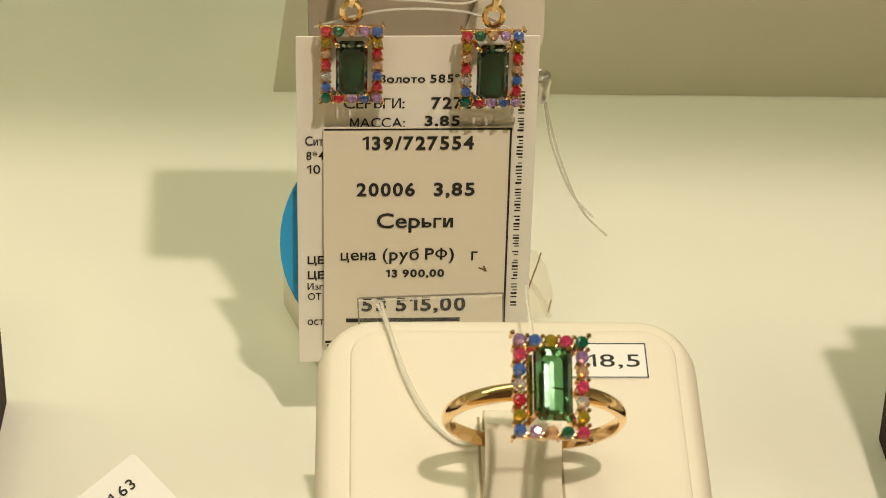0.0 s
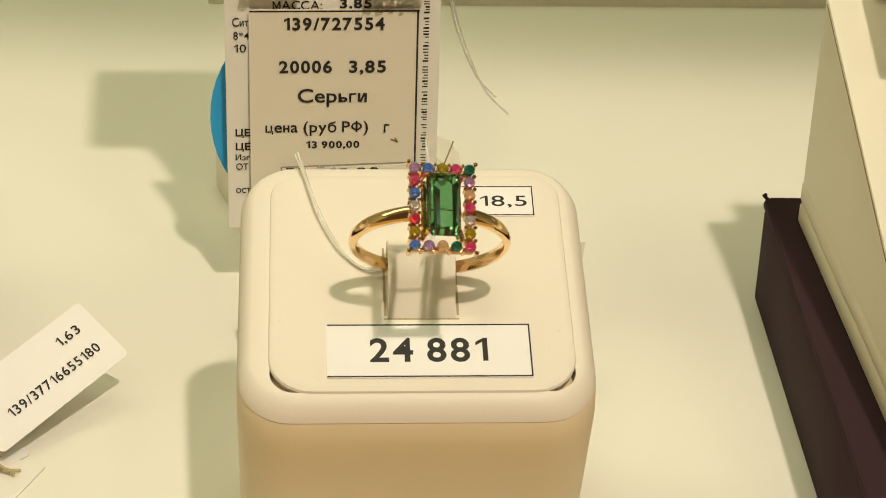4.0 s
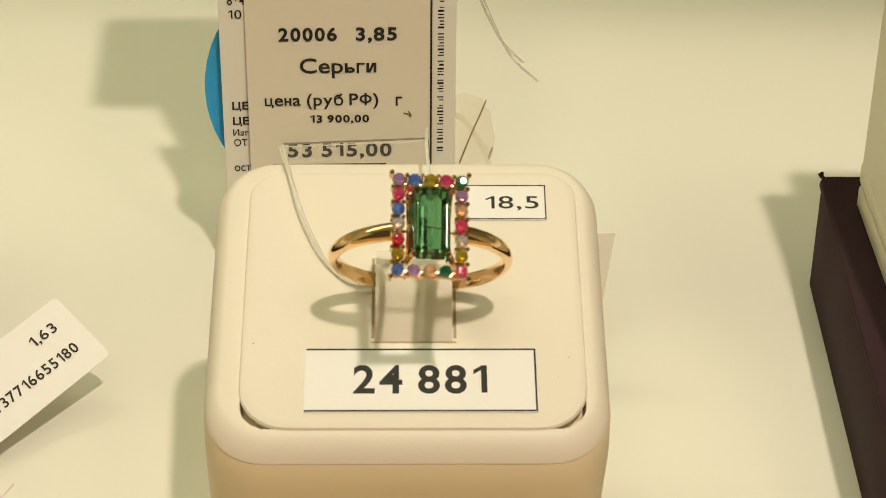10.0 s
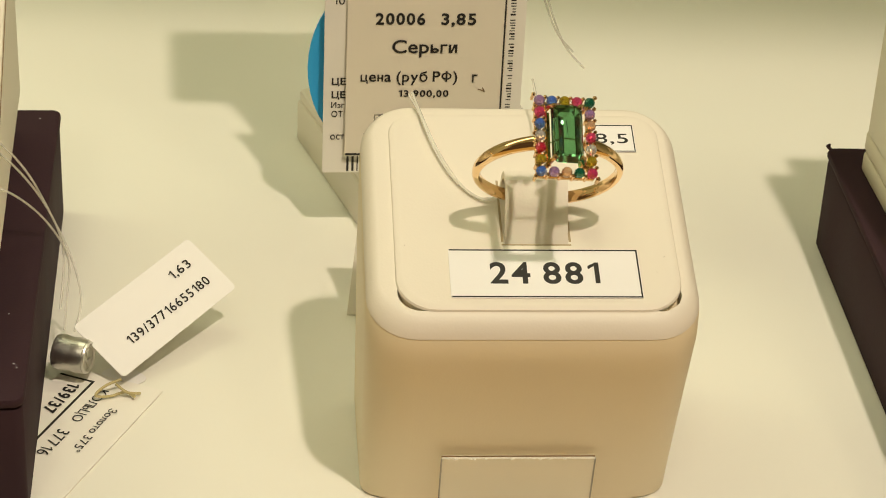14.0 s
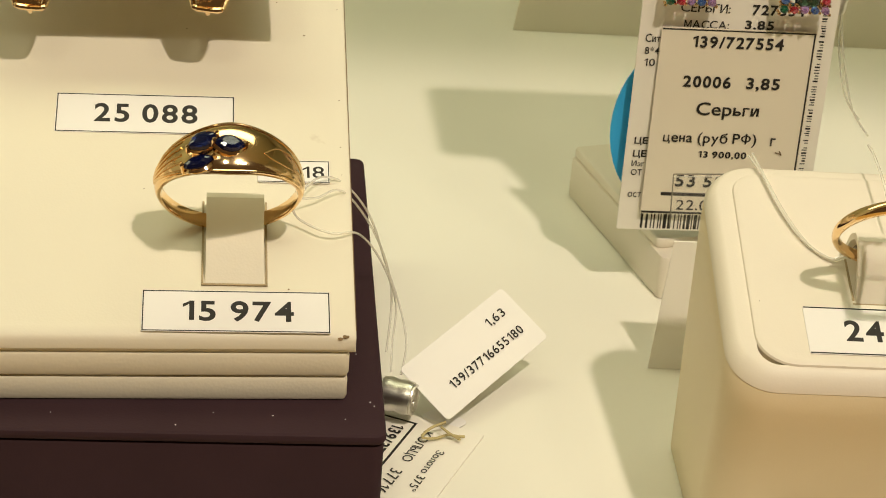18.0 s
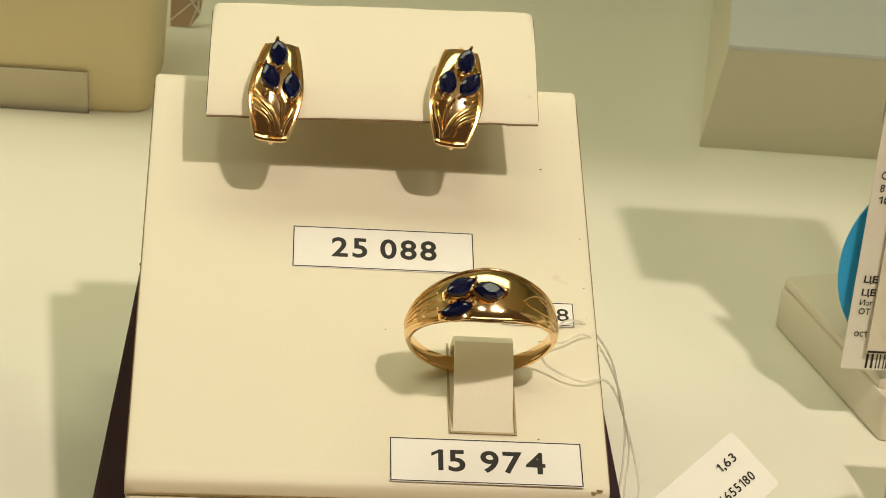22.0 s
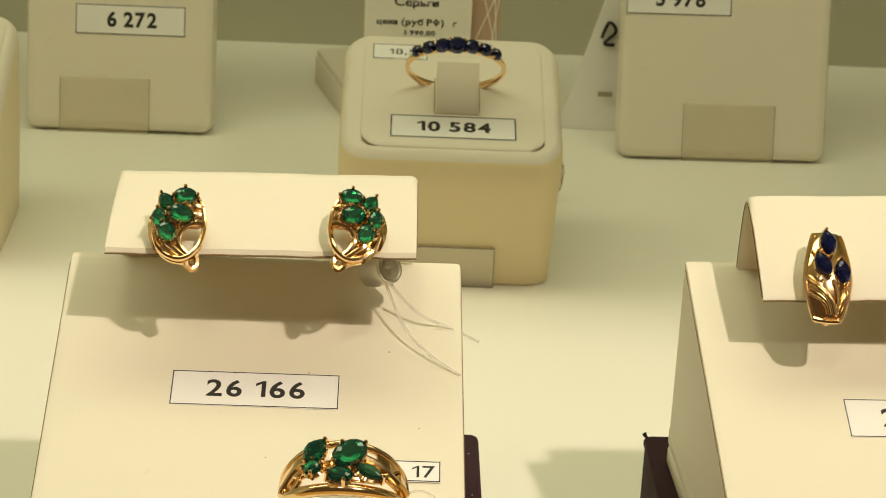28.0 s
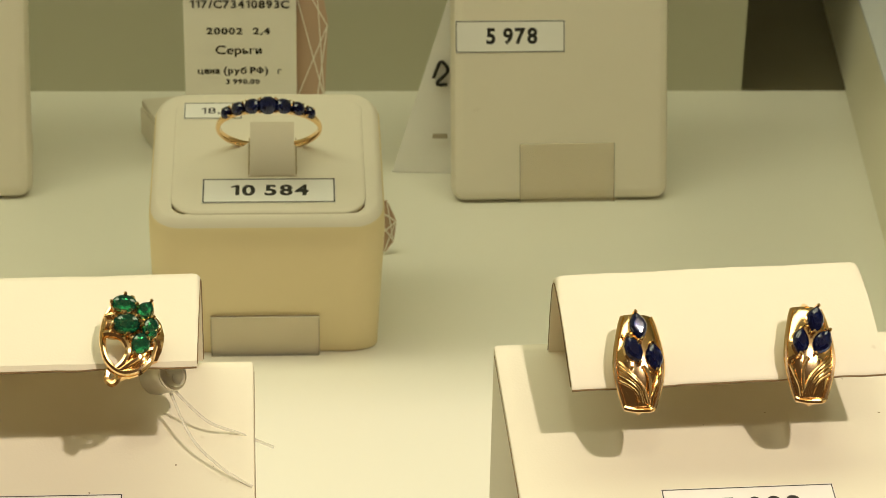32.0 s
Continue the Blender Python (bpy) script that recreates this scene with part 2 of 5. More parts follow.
def ball(p, r, bm=None, sub=1):
    own = bmesh.new()
    bmesh.ops.create_icosphere(own, subdivisions=sub, radius=r)
    own.transform(Matrix.Translation(p))
    return merge(bm, own)


GLYPHS = {}
LATIN = dict(zip("СЕАОМТКРХеаорсух", "CEAOMTKPXeaopcyx"))


def glyph(c, bold):
    """Outline points and faces of one character, x from 0, with its width."""
    if (c, bold) in GLYPHS:
        return GLYPHS[c, bold]
    stem = 0.085 + 2 * bold
    low, high = (0.46 + 2 * bold, 0.66 + 2 * bold) if c in "xH" else (glyph("x", bold)[3], glyph("H", bold)[3])
    bm = bmesh.new()

    def bar(x0, y0, x1, y1, slant=0.0):
        bm.faces.new([bm.verts.new(p) for p in ((x0, y0, 0), (x1, y0, 0), (x1 + slant, y1, 0), (x0 + slant, y1, 0))])

    def loop(cx, cy, rx, ry, n=20):
        out = [[bm.verts.new((cx + (rx - k * stem) * math.cos(2 * math.pi * i / n), cy + (ry - k * stem * 0.85) * math.sin(2 * math.pi * i / n), 0)) for i in range(n)] for k in (0, 1)]
        for i in range(n):
            j = (i + 1) % n
            bm.faces.new((out[0][i], out[0][j], out[1][j], out[1][i]))

    if c == "1":
        bar(0.17, 0, 0.17 + stem, high)
        bar(0.0, high - 0.235, 0.17, high - 0.235 + stem * 0.9, 0.0)
        bm.verts.ensure_lookup_table()
        bm.verts[-2].co.y, bm.verts[-3].co.y = high - 0.02, high - 0.12
        wide = 0.17 + stem
    elif c in "нН":
        top = low if c == "н" else high
        wide = 0.36 if c == "н" else 0.5
        bar(0, 0, stem, top), bar(wide - stem, 0, wide, top), bar(stem, top / 2 - stem * 0.45, wide - stem, top / 2 + stem * 0.45)
    elif c == "М":
        wide = 0.58
        bar(0, 0, stem, high), bar(wide - stem, 0, wide, high)
        bar(wide / 2 - stem / 2, 0.12, wide / 2 + stem / 2, high, stem / 2 + 0.02 - wide / 2), bar(wide / 2 - stem / 2, 0.12, wide / 2 + stem / 2, high, wide / 2 - stem / 2 - 0.02)
    elif c in "иИ":
        top = low if c == "и" else high
        wide = 0.38 if c == "и" else 0.5
        bar(0, 0, stem, top), bar(wide - stem, 0, wide, top), bar(stem * 0.5, 0, stem * 1.4, top, wide - stem * 1.9)
    elif c in "ьЬ":
        top = low if c == "ь" else high
        wide = 0.38 if c == "ь" else 0.44
        bar(0, 0, stem, top), loop(wide * 0.52, top * 0.29, wide * 0.48, top * 0.29)
    elif c == "Ф":
        wide = 0.62
        loop(0.31, high * 0.52, 0.31, high * 0.36), bar(0.31 - stem / 2, -0.02, 0.31 + stem / 2, high + 0.02)
    else:
        data = bpy.data.curves.new("lettering", "FONT")
        data.body, data.size, data.offset, data.resolution_u = LATIN.get(c, c), 1.0, bold, 4
        ob = bpy.data.objects.new("lettering", data)
        scene.collection.objects.link(ob)
        me = bpy.data.meshes.new_from_object(ob.evaluated_get(bpy.context.evaluated_depsgraph_get()))
        bpy.data.objects.remove(ob)
        bpy.data.curves.remove(data)
        bm.from_mesh(me)
        bpy.data.meshes.remove(me)
        if ord(c) > 1000 and c not in LATIN:
            k = (low if c in "гтцлзинь" else high) / max(v.co.y for v in bm.verts)
            bm.transform(Matrix.Diagonal((k, k, 1, 1)))
        x0 = min(v.co.x for v in bm.verts)
        bm.transform(Matrix.Translation((-x0, 0, 0)))
        wide = max(v.co.x for v in bm.verts)
    bm.verts.index_update()
    GLYPHS[c, bold] = ([v.co.copy() for v in bm.verts], [[v.index for v in f.verts] for f in bm.faces], wide, max(v.co.y for v in bm.verts))
    bm.free()
    return GLYPHS[c, bold]


def lettering(text, width, height, m, parent, mat=None, bold=0.03, mirror=False, lift=0.12):
    """Printed characters as a thin raised mesh, centred on m, of the given width and height."""
    bm, x = bmesh.new(), 0.0
    for c in text:
        if c == " ":
            x += 0.25
            continue
        pts, faces, wide, _ = glyph(c, bold)
        cell = 0.36 + bold if c == "1" else 0.5 + bold if c in "0123456789" else wide
        shift = x + cell - wide - 0.02 if c == "1" else x + (cell - wide) / 2
        verts = [bm.verts.new((p.x + shift, p.y, 0)) for p in pts]
        for f in faces:
            bm.faces.new([verts[i] for i in f])
        x += cell + 0.065
    xs, ys = [v.co.x for v in bm.verts], [v.co.y for v in bm.verts]
    cx, cy, w, h = (min(xs) + max(xs)) / 2, (min(ys) + max(ys)) / 2, max(xs) - min(xs), max(ys) - min(ys)
    bm.transform(Matrix.Diagonal((width / w * (-1 if mirror else 1), height / h, 1, 1)) @ Matrix.Translation((-cx, -cy, 0)))
    bm.transform(m @ Matrix.Translation((0, 0, lift)))
    return part("lettering", bm, mat or INK, parent, smooth=False)


def price_label(parent, m, w, h, text, tw, th, tx=0.0, ty=0.0, border="lrtb", line=0.16, mat=None, name="price_label", bold=0.022, label="white paper label with black print"):
    """A printed paper label, centred on m (x to its right, y up, z out of the paper)."""
    paper = part(name, slab(w, h, 0.0, 0.14, 0.25, 0.04, m=m, n=2), mat or PAPER, parent, label)
    bm = bmesh.new()
    for side in border:
        x0, x1, y0, y1 = {"l": (-w / 2 + 0.1, -w / 2 + 0.1 + line, -h / 2 + 0.1, h / 2 - 0.1), "r": (w / 2 - 0.1 - line, w / 2 - 0.1, -h / 2 + 0.1, h / 2 - 0.1),
                          "t": (-w / 2 + 0.1, w / 2 - 0.1, h / 2 - 0.1 - line, h / 2 - 0.1), "b": (-w / 2 + 0.1, w / 2 - 0.1, -h / 2 + 0.1, -h / 2 + 0.1 + line)}[side]
        box(x0, x1, y0, y1, 0.13, 0.165, m=m, bm=bm)
    if border:
        part("printed_border", bm, INK, paper, smooth=False)
    if text:
        lettering(text, tw, th, m @ Matrix.Translation((tx, ty, 0.03)), paper, bold=bold)
    return paper


def bars(parent, m, w, h, rows, name="print_bar"):
    bm = bmesh.new()
    for k in range(rows):
        y = h / 2 - (k + 0.5) * h / rows
        box(-w / 2, w / 2 * (0.9 if k % 2 else 1), y - h / rows * 0.3, y + h / rows * 0.3, 0.13, 0.17, m=m, bm=bm)
    return part(name, bm, INK, parent, smooth=False)


# ---- the setting ----
def plain(name, bm, mat, label, category):
    ob = part(name, bm, mat, None)
    return tagged(ob, label, category, kind="structure")


plain("floor", box(-700, 520, -22, 600, -12, 0), SHELF, "pale satin painted shelf of the showcase", "shelf")
plain("wall_north", box(-700, -40, 394, 404, -2, 449), WALLP, "pale olive painted back wall of the showcase", "wall")
plain("wall_north_east", box(-40, 520, 562, 572, -2, 449), WALLP, "pale olive painted back wall behind the riser", "wall")
plain("wall_recess", box(-52, -40, 404, 562, -2, 449), WALLP, "pale olive painted side of the recess behind the wall", "wall")
# Dark olive paints the shade of the recess into this board's colour.
plain("recess_board", box(-40, 520, 394, 562, 0.0, 0.6), SHADE_BOARD, "board on the shelf behind the riser, coloured for the recess shade", "shelf")
plain("wall_west", box(-712, -700, -150, 600, -12, 449), WALLP, "pale painted side wall of the showcase", "wall")
plain("wall_east", box(520, 532, -150, 600, -12, 449), WALLP, "pale painted side wall of the showcase", "wall")
# Unseen board; its slanted front edge is placed to cut off the downlight.
edge = [(x, -126 - (x - 86) * 0.07) for x in (-712, 532)] + [(532, 600), (-712, 600)]
plain("ceiling", loft([[Vector((x, y, z)) for x, y in edge] for z in (450, 466)]), WALLP, "unseen top board set to keep the downlight off the back", "ceiling")
# Added out of view; its orange tone bounces warm light onto the fronts.
plain("counter", box(-700, 520, -560, -24, -60, -30), BOUNCE_WOOD, "unseen wood-toned slab before the shelf, added to bounce warm light", "counter")


def riser():
    t = thing("display_riser", at(0, 0), "long white laminate riser with a pale top", "riser")
    slant = 0.153
    low = [Vector(p) for p in ((-35.2, 208.6, 0), (420, 206, 0), (420, 560, 0), (-35.2 + slant * 351.4, 560, 0))]
    high = [Vector(p) for p in ((-31.9, 207.6, 24.4), (420, 205, 24.4), (420, 560, 24.4), (-31.9 + slant * 352.4, 560, 24.4))]
    part("body", loft([low, [a + (b - a) * 0.03 + Vector((-0.1, -0.1, 0)) for a, b in zip(low, high)], high]), RISER, t)
    top = [p + Vector((0, 0, 0.1)) for p in high]
    # Cool white here carries the bluish light on the riser's top.
    part("top_panel", loft([top, [p + Vector((0, 0, 0.9)) for p in top]]), TOPW, t, "top panel with bluish light in its white")


riser()

SLOPE_A = 19.0


def top_a(y):
    return 36.6 + y * math.tan(radians(SLOPE_A))


def on_a(x, v, lift=0.0):
    """A place on the sloping top of a ring block: x across, v up the slope."""
    return Matrix.Translation((0, 0, 36.6)) @ Matrix.Rotation(radians(SLOPE_A), 4, "X") @ Matrix.Translation((x, v, lift))


def pad_outline(x0, x1, y0, y1, front, rear, n=8):
    out = []
    for cx, cy, r, a0 in ((x1 - rear, y1 - rear, rear, 0), (x0 + rear, y1 - rear, rear, 90), (x0 + front, y0 + front, front, 180), (x1 - front, y0 + front, front, 270)):
        out += [(cx + r * math.cos(radians(a0 + 90 * k / n)), cy + r * math.sin(radians(a0 + 90 * k / n))) for k in range(n + 1)]
    return out


def ring_block(m, label, group="ring blocks", slot=True, k=1.0, slot_w=22.0, tall_tab=1.0, pad=(-18.7, 20.9, -2.6, 35.2), side=(-22.8, 23.7), under=8.1, cover=None):
    t = thing("ring_display_block", m, label, "ring display", group)
    x0, x1, y0, y1 = side[0] * k, side[1] * k, -4.6, 36.4 * k
    w, d, cx, cy, r = x1 - x0, y1 - y0, (x0 + x1) / 2, (y0 + y1) / 2, 7.0
    drop = 0.0 if cover else 0.5
    p0, p1, v0, v1 = pad[0] * k, pad[1] * k, pad[2], pad[3] * k
    def loop_at(inset, z, on_top):
        return [Vector((x, y, z + (top_a(y) if on_top else 0))) for x, y in rounded(w - 2 * inset, d - 2 * inset, r - inset * 0.8, 8, cx, cy)]

    def undercut(bm):
        for v in bm.verts:
            v.co.x = cx + (v.co.x - cx) * (1 - 0.035 * max(0.0, 1 - v.co.z / 30)) - 0.5 * max(0.0, 1 - v.co.z / 30)
            v.co.y += under * (1 - min(v.co.z / 30, 1.0) ** 1.15) * max(0.0, 1 - (v.co.y + 4.6) / 16)
        return bm

    # Body tones hold the warm light of the block fronts; the rim stays ivory.
    part("body", undercut(loft([loop_at(*p) for p in ((0.9, 0.0, 0), (0.25, 0.3, 0), (0, 0.9, 0), (0, 6.0, 0), (0, 11.0, 0), (0, 16.0, 0), (0, 21.0, 0), (0, 26.0, 0), (0, -6.5, 1), (0.05, -2.4 - drop, 1), (0.46, -1.6 - drop, 1))])), cover or IVORY_WARMLIT, t, "leatherette sides with warm light in their colour")
    low = ((0.22, -2.65, 1), (0.1, -2.45, 1), (0.2, -2.0, 1), (0.5, -1.4, 1)) if drop else ((1.0, -1.7, 1), (0.42, -1.62, 1), (0.55, -1.3, 1))
    loops = [loop_at(*p) for p in low + ((0.9, -0.8, 1), (1.5, -0.2, 1), (2.0, 0.0, 1))]
    cs = math.cos(radians(SLOPE_A))
    for grow, z in ((-0.2, 0.0), (-0.25, -0.2), (-0.3, -2.6)):
        loops.append([Vector((x, y * cs, z + top_a(y * cs))) for x, y in pad_outline(p0 - grow, p1 + grow, v0 - grow, v1 + grow, 3.2, 4.6)])
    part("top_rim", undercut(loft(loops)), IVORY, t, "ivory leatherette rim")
    rows = []
    for inset, z in ((0.6, -2.4), (0.1, -0.6), (0.0, 0.0), (0.15, 0.3), (0.6, 0.5), (1.0, 0.5)):
        rows.append([on_a(0, 0) @ Vector((x, y, z)) for x, y in pad_outline(p0 + inset, p1 - inset, v0 + inset, v1 - inset, 5.6, 4.0)])
    part("top_pad", loft(rows), IVORY, t, "flat upholstered pad")
    # the tab that holds a ring, cut and bowed out of the pad
    prof = [(9.3, 0.3), (10.6, 1.6), (12.2, 3.3), (14.0, 5.0), (16.0, 6.3), (18.0, 6.0), (19.8, 3.8), (20.6, 0.3)]
    inner = [(v + (15.2 - v) * 0.14, h - 0.9) for v, h in prof]
    bm = loft([[Vector((x * k, v * k, h * k * tall_tab)) for v, h in prof + inner[::-1]] for x in (-4.4, -4.2, 4.2, 4.4)])
    bm.transform(on_a(1.2, 0, 0.2))
    part("ring_tab", bm, IVORY, t, "bowed leatherette tab")
    slits = bmesh.new()
    for x in (-4.75, 4.75):
        box(1.2 + x * k - 0.16, 1.2 + x * k + 0.16, 9.8 * k, 21.5 * k, 0.3, 0.56, m=on_a(0, 0), bm=slits)
    box(1.2 - 4.9 * k, 1.2 + 4.9 * k, 9.1 * k, 9.1 * k + 0.22, 0.3, 0.54, m=on_a(0, 0), bm=slits)
    part("tab_slit", slits, SLIT, t, "cut slits beside the tab")
    if slot:
        face = Matrix.Translation((cx - 0.8, 1.2, 5.3)) @ Matrix.Rotation(radians(90 + 10), 4, "X")
        holder = part("label_holder", slab(slot_w, 10.5, 0.0, 0.7, 0.3, 0.12, m=face, n=2), HOLDER, t, "empty clear acrylic label holder")
        holder.visible_shadow = False
        rim_edges(holder, face, slot_w, 10.5)
        part("holder_edge", tube([face @ Vector((-slot_w / 2, 5.25, 0.4)), face @ Vector((slot_w / 2, 5.25, 0.4))], 0.13, 4), EDGE, holder).visible_shadow = False
        part("holder_edge", box(-slot_w / 2, slot_w / 2, -5.6, -5.05, -0.2, 1.4, 0.1, 1, m=face), ACRYLIC_EDGE, holder)
        # Pale beads strewn along the holder's top edge stand in for its glints.
        rnd, glints = random.Random(11), bmesh.new()
        for n in range(46):
            ball(face @ Vector(((rnd.random() - 0.5) * slot_w, 5.15 + 0.12 * rnd.random(), 0.85)), 0.10 + 0.16 * rnd.random() ** 2, glints)
        part("edge_glint_beads", glints, NYLON, holder).visible_shadow = False
    return t


def rim_edges(holder, face, w, h, z=0.75, upper=None):
    """The cut edges of a clear holder; the default upper wire paints their highlight."""
    for a, b in (((-w / 2, h / 2), (w / 2, h / 2)), ((w / 2, -h / 2), (w / 2, h / 2)), ((-w / 2, -h / 2), (-w / 2, h / 2))):
        part("holder_edge", tube([face @ Vector((*a, z)), face @ Vector((*b, z))], 0.15, 4), (upper or NYLON) if a[1] == b[1] else ACRYLIC_EDGE, holder).visible_shadow = False


def stone(shape, w, h, depth, table=0.55, m=None, bm=None, n=16):
    """A faceted stone, girdle at z = 0: shape oval, round, pear, marquise or step."""
    pts = []
    if shape == "step":
        c = 0.16 * min(w, h)
        pts = [(w / 2 - c, h / 2), (-w / 2 + c, h / 2), (-w / 2, h / 2 - c), (-w / 2, -h / 2 + c), (-w / 2 + c, -h / 2), (w / 2 - c, -h / 2), (w / 2, -h / 2 + c), (w / 2, h / 2 - c)]
    else:
        for k in range(n):
            a = 2 * math.pi * k / n
            x, y = math.cos(a), math.sin(a)
            if shape == "marquise":
                x *= (1 - abs(y) ** 2.2 * 0.55) * 1.0
            if shape == "pear":
                x *= 1 - 0.5 * max(0, y) ** 1.5
            pts.append((x * w / 2, y * h / 2))
    if shape == "step":
        rings = [(0.14, 0.66, -0.62), (0.55, 0.8, -0.46), (0.84, 0.92, -0.22), (1, 1, 0), (1, 1, 0.06), (0.9, 0.94, 0.22), (0.8, 0.89, 0.33), (0.68, 0.83, 0.4)]
    else:
        rings = [(0.25, 0.25, -0.75), (0.72, 0.72, -0.4), (1, 1, 0), (1, 1, 0.08), (0.82, 0.82, 0.34), (table, table, 0.5)]
    own = bmesh.new()
    rows = [[own.verts.new((x * sx, y * sy, z * depth)) for x, y in pts] for sx, sy, z in rings]
    cnt = len(pts)
    for a, b in zip(rows, rows[1:]):
        for i in range(cnt):
            j = (i + 1) % cnt
            if shape == "step":
                own.faces.new((a[i], a[j], b[j], b[i]))
            elif i % 2:
                own.faces.new((a[i], a[j], b[j])), own.faces.new((a[i], b[j], b[i]))
            else:
                own.faces.new((a[i], a[j], b[i])), own.faces.new((a[j], b[j], b[i]))
    own.faces.new(rows[0][::-1]), own.faces.new(rows[-1])
    if m is not None:
        own.transform(m)
    return merge(bm, own)


def band(radius, widths, thick, n=128, dome=0.5):
    """A ring band round the y axis; widths(a) and thick(a) by the angle from the top in degrees."""
    loops = []
    for k in range(n):
        a = 2 * math.pi * k / n
        deg = abs((math.degrees(a) + 180) % 360 - 180)
        w, h = widths(deg), thick(deg)
        out = Vector((math.sin(a), 0, math.cos(a)))
        sect = [(0.5 * u, 0.4 + 0.6 * (1 - abs(u) ** 2.2) ** 0.6) for u in np.linspace(-1, 1, 15)] + [(0.48, 0.1), (0.3, -0.08), (-0.3, -0.08), (-0.48, 0.1)]
        loops.append([out * (radius + h * v) + Vector((0, w * u, 0)) for u, v in sect])
    bm = bmesh.new()
    rows = [[bm.verts.new(p) for p in loop] for loop in loops]
    for a, b in zip(rows, rows[1:] + rows[:1]):
        for i in range(len(a)):
            j = (i + 1) % len(a)
            bm.faces.new((a[i], a[j], b[j], b[i]))
    return bm


HALO = ("lilac sky olive pink teal", "pink - - - lilac", "sky - - - peach", "white - - - pink", "ruby - - - white", "olive - - - olive", "sky lilac peach teal pink")
STONES = {"lilac": G_LILAC, "sky": G_SKY, "olive": G_OLIVE, "pink": G_PINK, "teal": G_TEAL, "peach": G_PEACH, "white": G_WHITE, "ruby": G_RUBY, "dark": G_DARK}


def halo(parent, m, rows, centre):
    """The rectangular head of the ring and of the two earrings: m has x across, y up, z out."""
    px, py = 1.74, 1.74
    rail = bmesh.new()
    for x0, x1, y0, y1 in ((-4.0, 4.0, 4.8, 5.6), (-4.0, 4.0, -5.6, -4.8), (-4.0, -3.1, -4.8, 4.8), (3.1, 4.0, -4.8, 4.8)):
        box(x0, x1, y0, y1, -1.75, -1.1, 0.12, 1, m=m, bm=rail)
    head = part("setting", rail, GOLD_ROUGH, parent, "gold openwork rectangular setting")

    def bead(p, r):
        part("bead", tube([p, p + m.to_3x3() @ Vector((0, 0, -1.4))], r * 0.7, 5, ball(p, r)), GOLD_ROUGH, head)

    for i, row in enumerate(rows):
        for j, kind in enumerate(row.split()):
            if kind == "-":
                continue
            x, y = (j - 2) * px, (3 - i) * py
            g = part("gem", stone("round", 1.5, 1.5, 1.5, 0.55, m=m @ Matrix.Translation((x, y, 0.02)) @ Matrix.Rotation(radians(9 * math.sin(5.3 * i + 2.1 * j)), 4, "X") @ Matrix.Rotation(radians(9 * math.sin(3.7 * j + 1.9 * i)), 4, "Y"), n=10), STONES[kind], head, kind.replace("sky", "blue").replace("teal", "dark green") + " round stone", smooth=False)
            bead(m @ Vector((x + px / 2, y + (0.5 if i == 0 else -0.5), 0.1)), 0.3) if j in (0, 1, 2, 3) and i in (0, 6) else None
            bead(m @ Vector((x + (-0.62 if j == 0 else 0.62), y - py / 2, 0.1)), 0.3) if j in (0, 4) and i < 6 else None
            bead(m @ Vector((x + (0.55 if j == 0 else -0.55), y - py / 2, 0.1)), 0.27) if j in (0, 4) and i < 6 else None
    for x in (-4.25, 4.25):
        for y in (-6.0, 6.0):
            bead(m @ Vector((x, y, 0.1)), 0.34)
    part("centre_stone", stone("step", 4.3, 8.4, 3.4, m=m @ Matrix.Translation((0, 0, 0.9))), centre, head, "large rectangular green stone", smooth=False).visible_shadow = False
    for x in (-1.85, 1.85):
        for y in (-3.9, 3.9):
            claw = tube([m @ Vector((x * 1.35, y * 1.05, -0.8)), m @ Vector((x * 1.25, y * 1.03, 0.6)), m @ Vector((x * 0.98, y * 0.96, 1.7))], 0.34, 6)
            part("claw", ball(m @ Vector((x * 0.98, y * 0.96, 1.65)), 0.42, claw), GOLD, head)


def halo_ring(m):
    t = thing("ring", m, "rose gold ring with rectangular green stone in a multicoloured stone frame", "ring", "rings")
    bm = band(9.35, lambda d: 1.7 + 0.5 * max(0, (90 - d) / 90) if d > 19 else 0.25, lambda d: 1.0 if d > 19 else 0.12)
    part("band", bm, GOLD, t)
    for s in (-1, 1):
        part("gallery_wire", tube([(s * 2.2, -3.8, 10.3), (s * 2.0, 0, 9.4), (s * 2.2, 3.8, 10.3)], 0.4, 6), GOLD, t)
    halo(t, Matrix.Translation((0, 0, 11.3)) @ Matrix.Scale(0.98, 4), HALO, G_GREEN)
    return t


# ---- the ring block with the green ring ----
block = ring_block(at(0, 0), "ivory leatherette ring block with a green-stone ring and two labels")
price_label(block, on_a(2.0, 3.85, 0.52), 26.5, 8.9, "24 881", 15.2, 4.0, -0.1, 0.05, "rbt", 0.22)
price_label(block, on_a(12.2, 30.1, 0.52), 10.3, 5.6, "18,5", 6.4, 2.3, 0.95, -0.2, "ltrb", 0.16, name="size_label", bold=0.006)
RING_A = at(1.9, 8.0, 51.9, 39, 0, -1)
halo_ring(RING_A @ Matrix.Rotation(radians(5.5), 4, "Y"))

# ---- the ring block behind with the sapphire ring ----
E_AT = at(-185.2, 202.0, 0, 0, 0, 0.5)
block_e = ring_block(E_AT, "ivory leatherette ring block with a small sapphire ring", k=1.12, slot_w=24.4, under=7.2, tall_tab=1.4, pad=(-19.0, 19.6, -2.2, 34.9), side=(-23.4, 23.4), cover=IVORY_YELLOWLIT)
price_label(block_e, on_a(0.4, 5.2, 0.52), 29.6, 8.4, "10 584", 17.2, 3.8, 0.2, 0.1, "rltb", 0.32, bold=0.034)
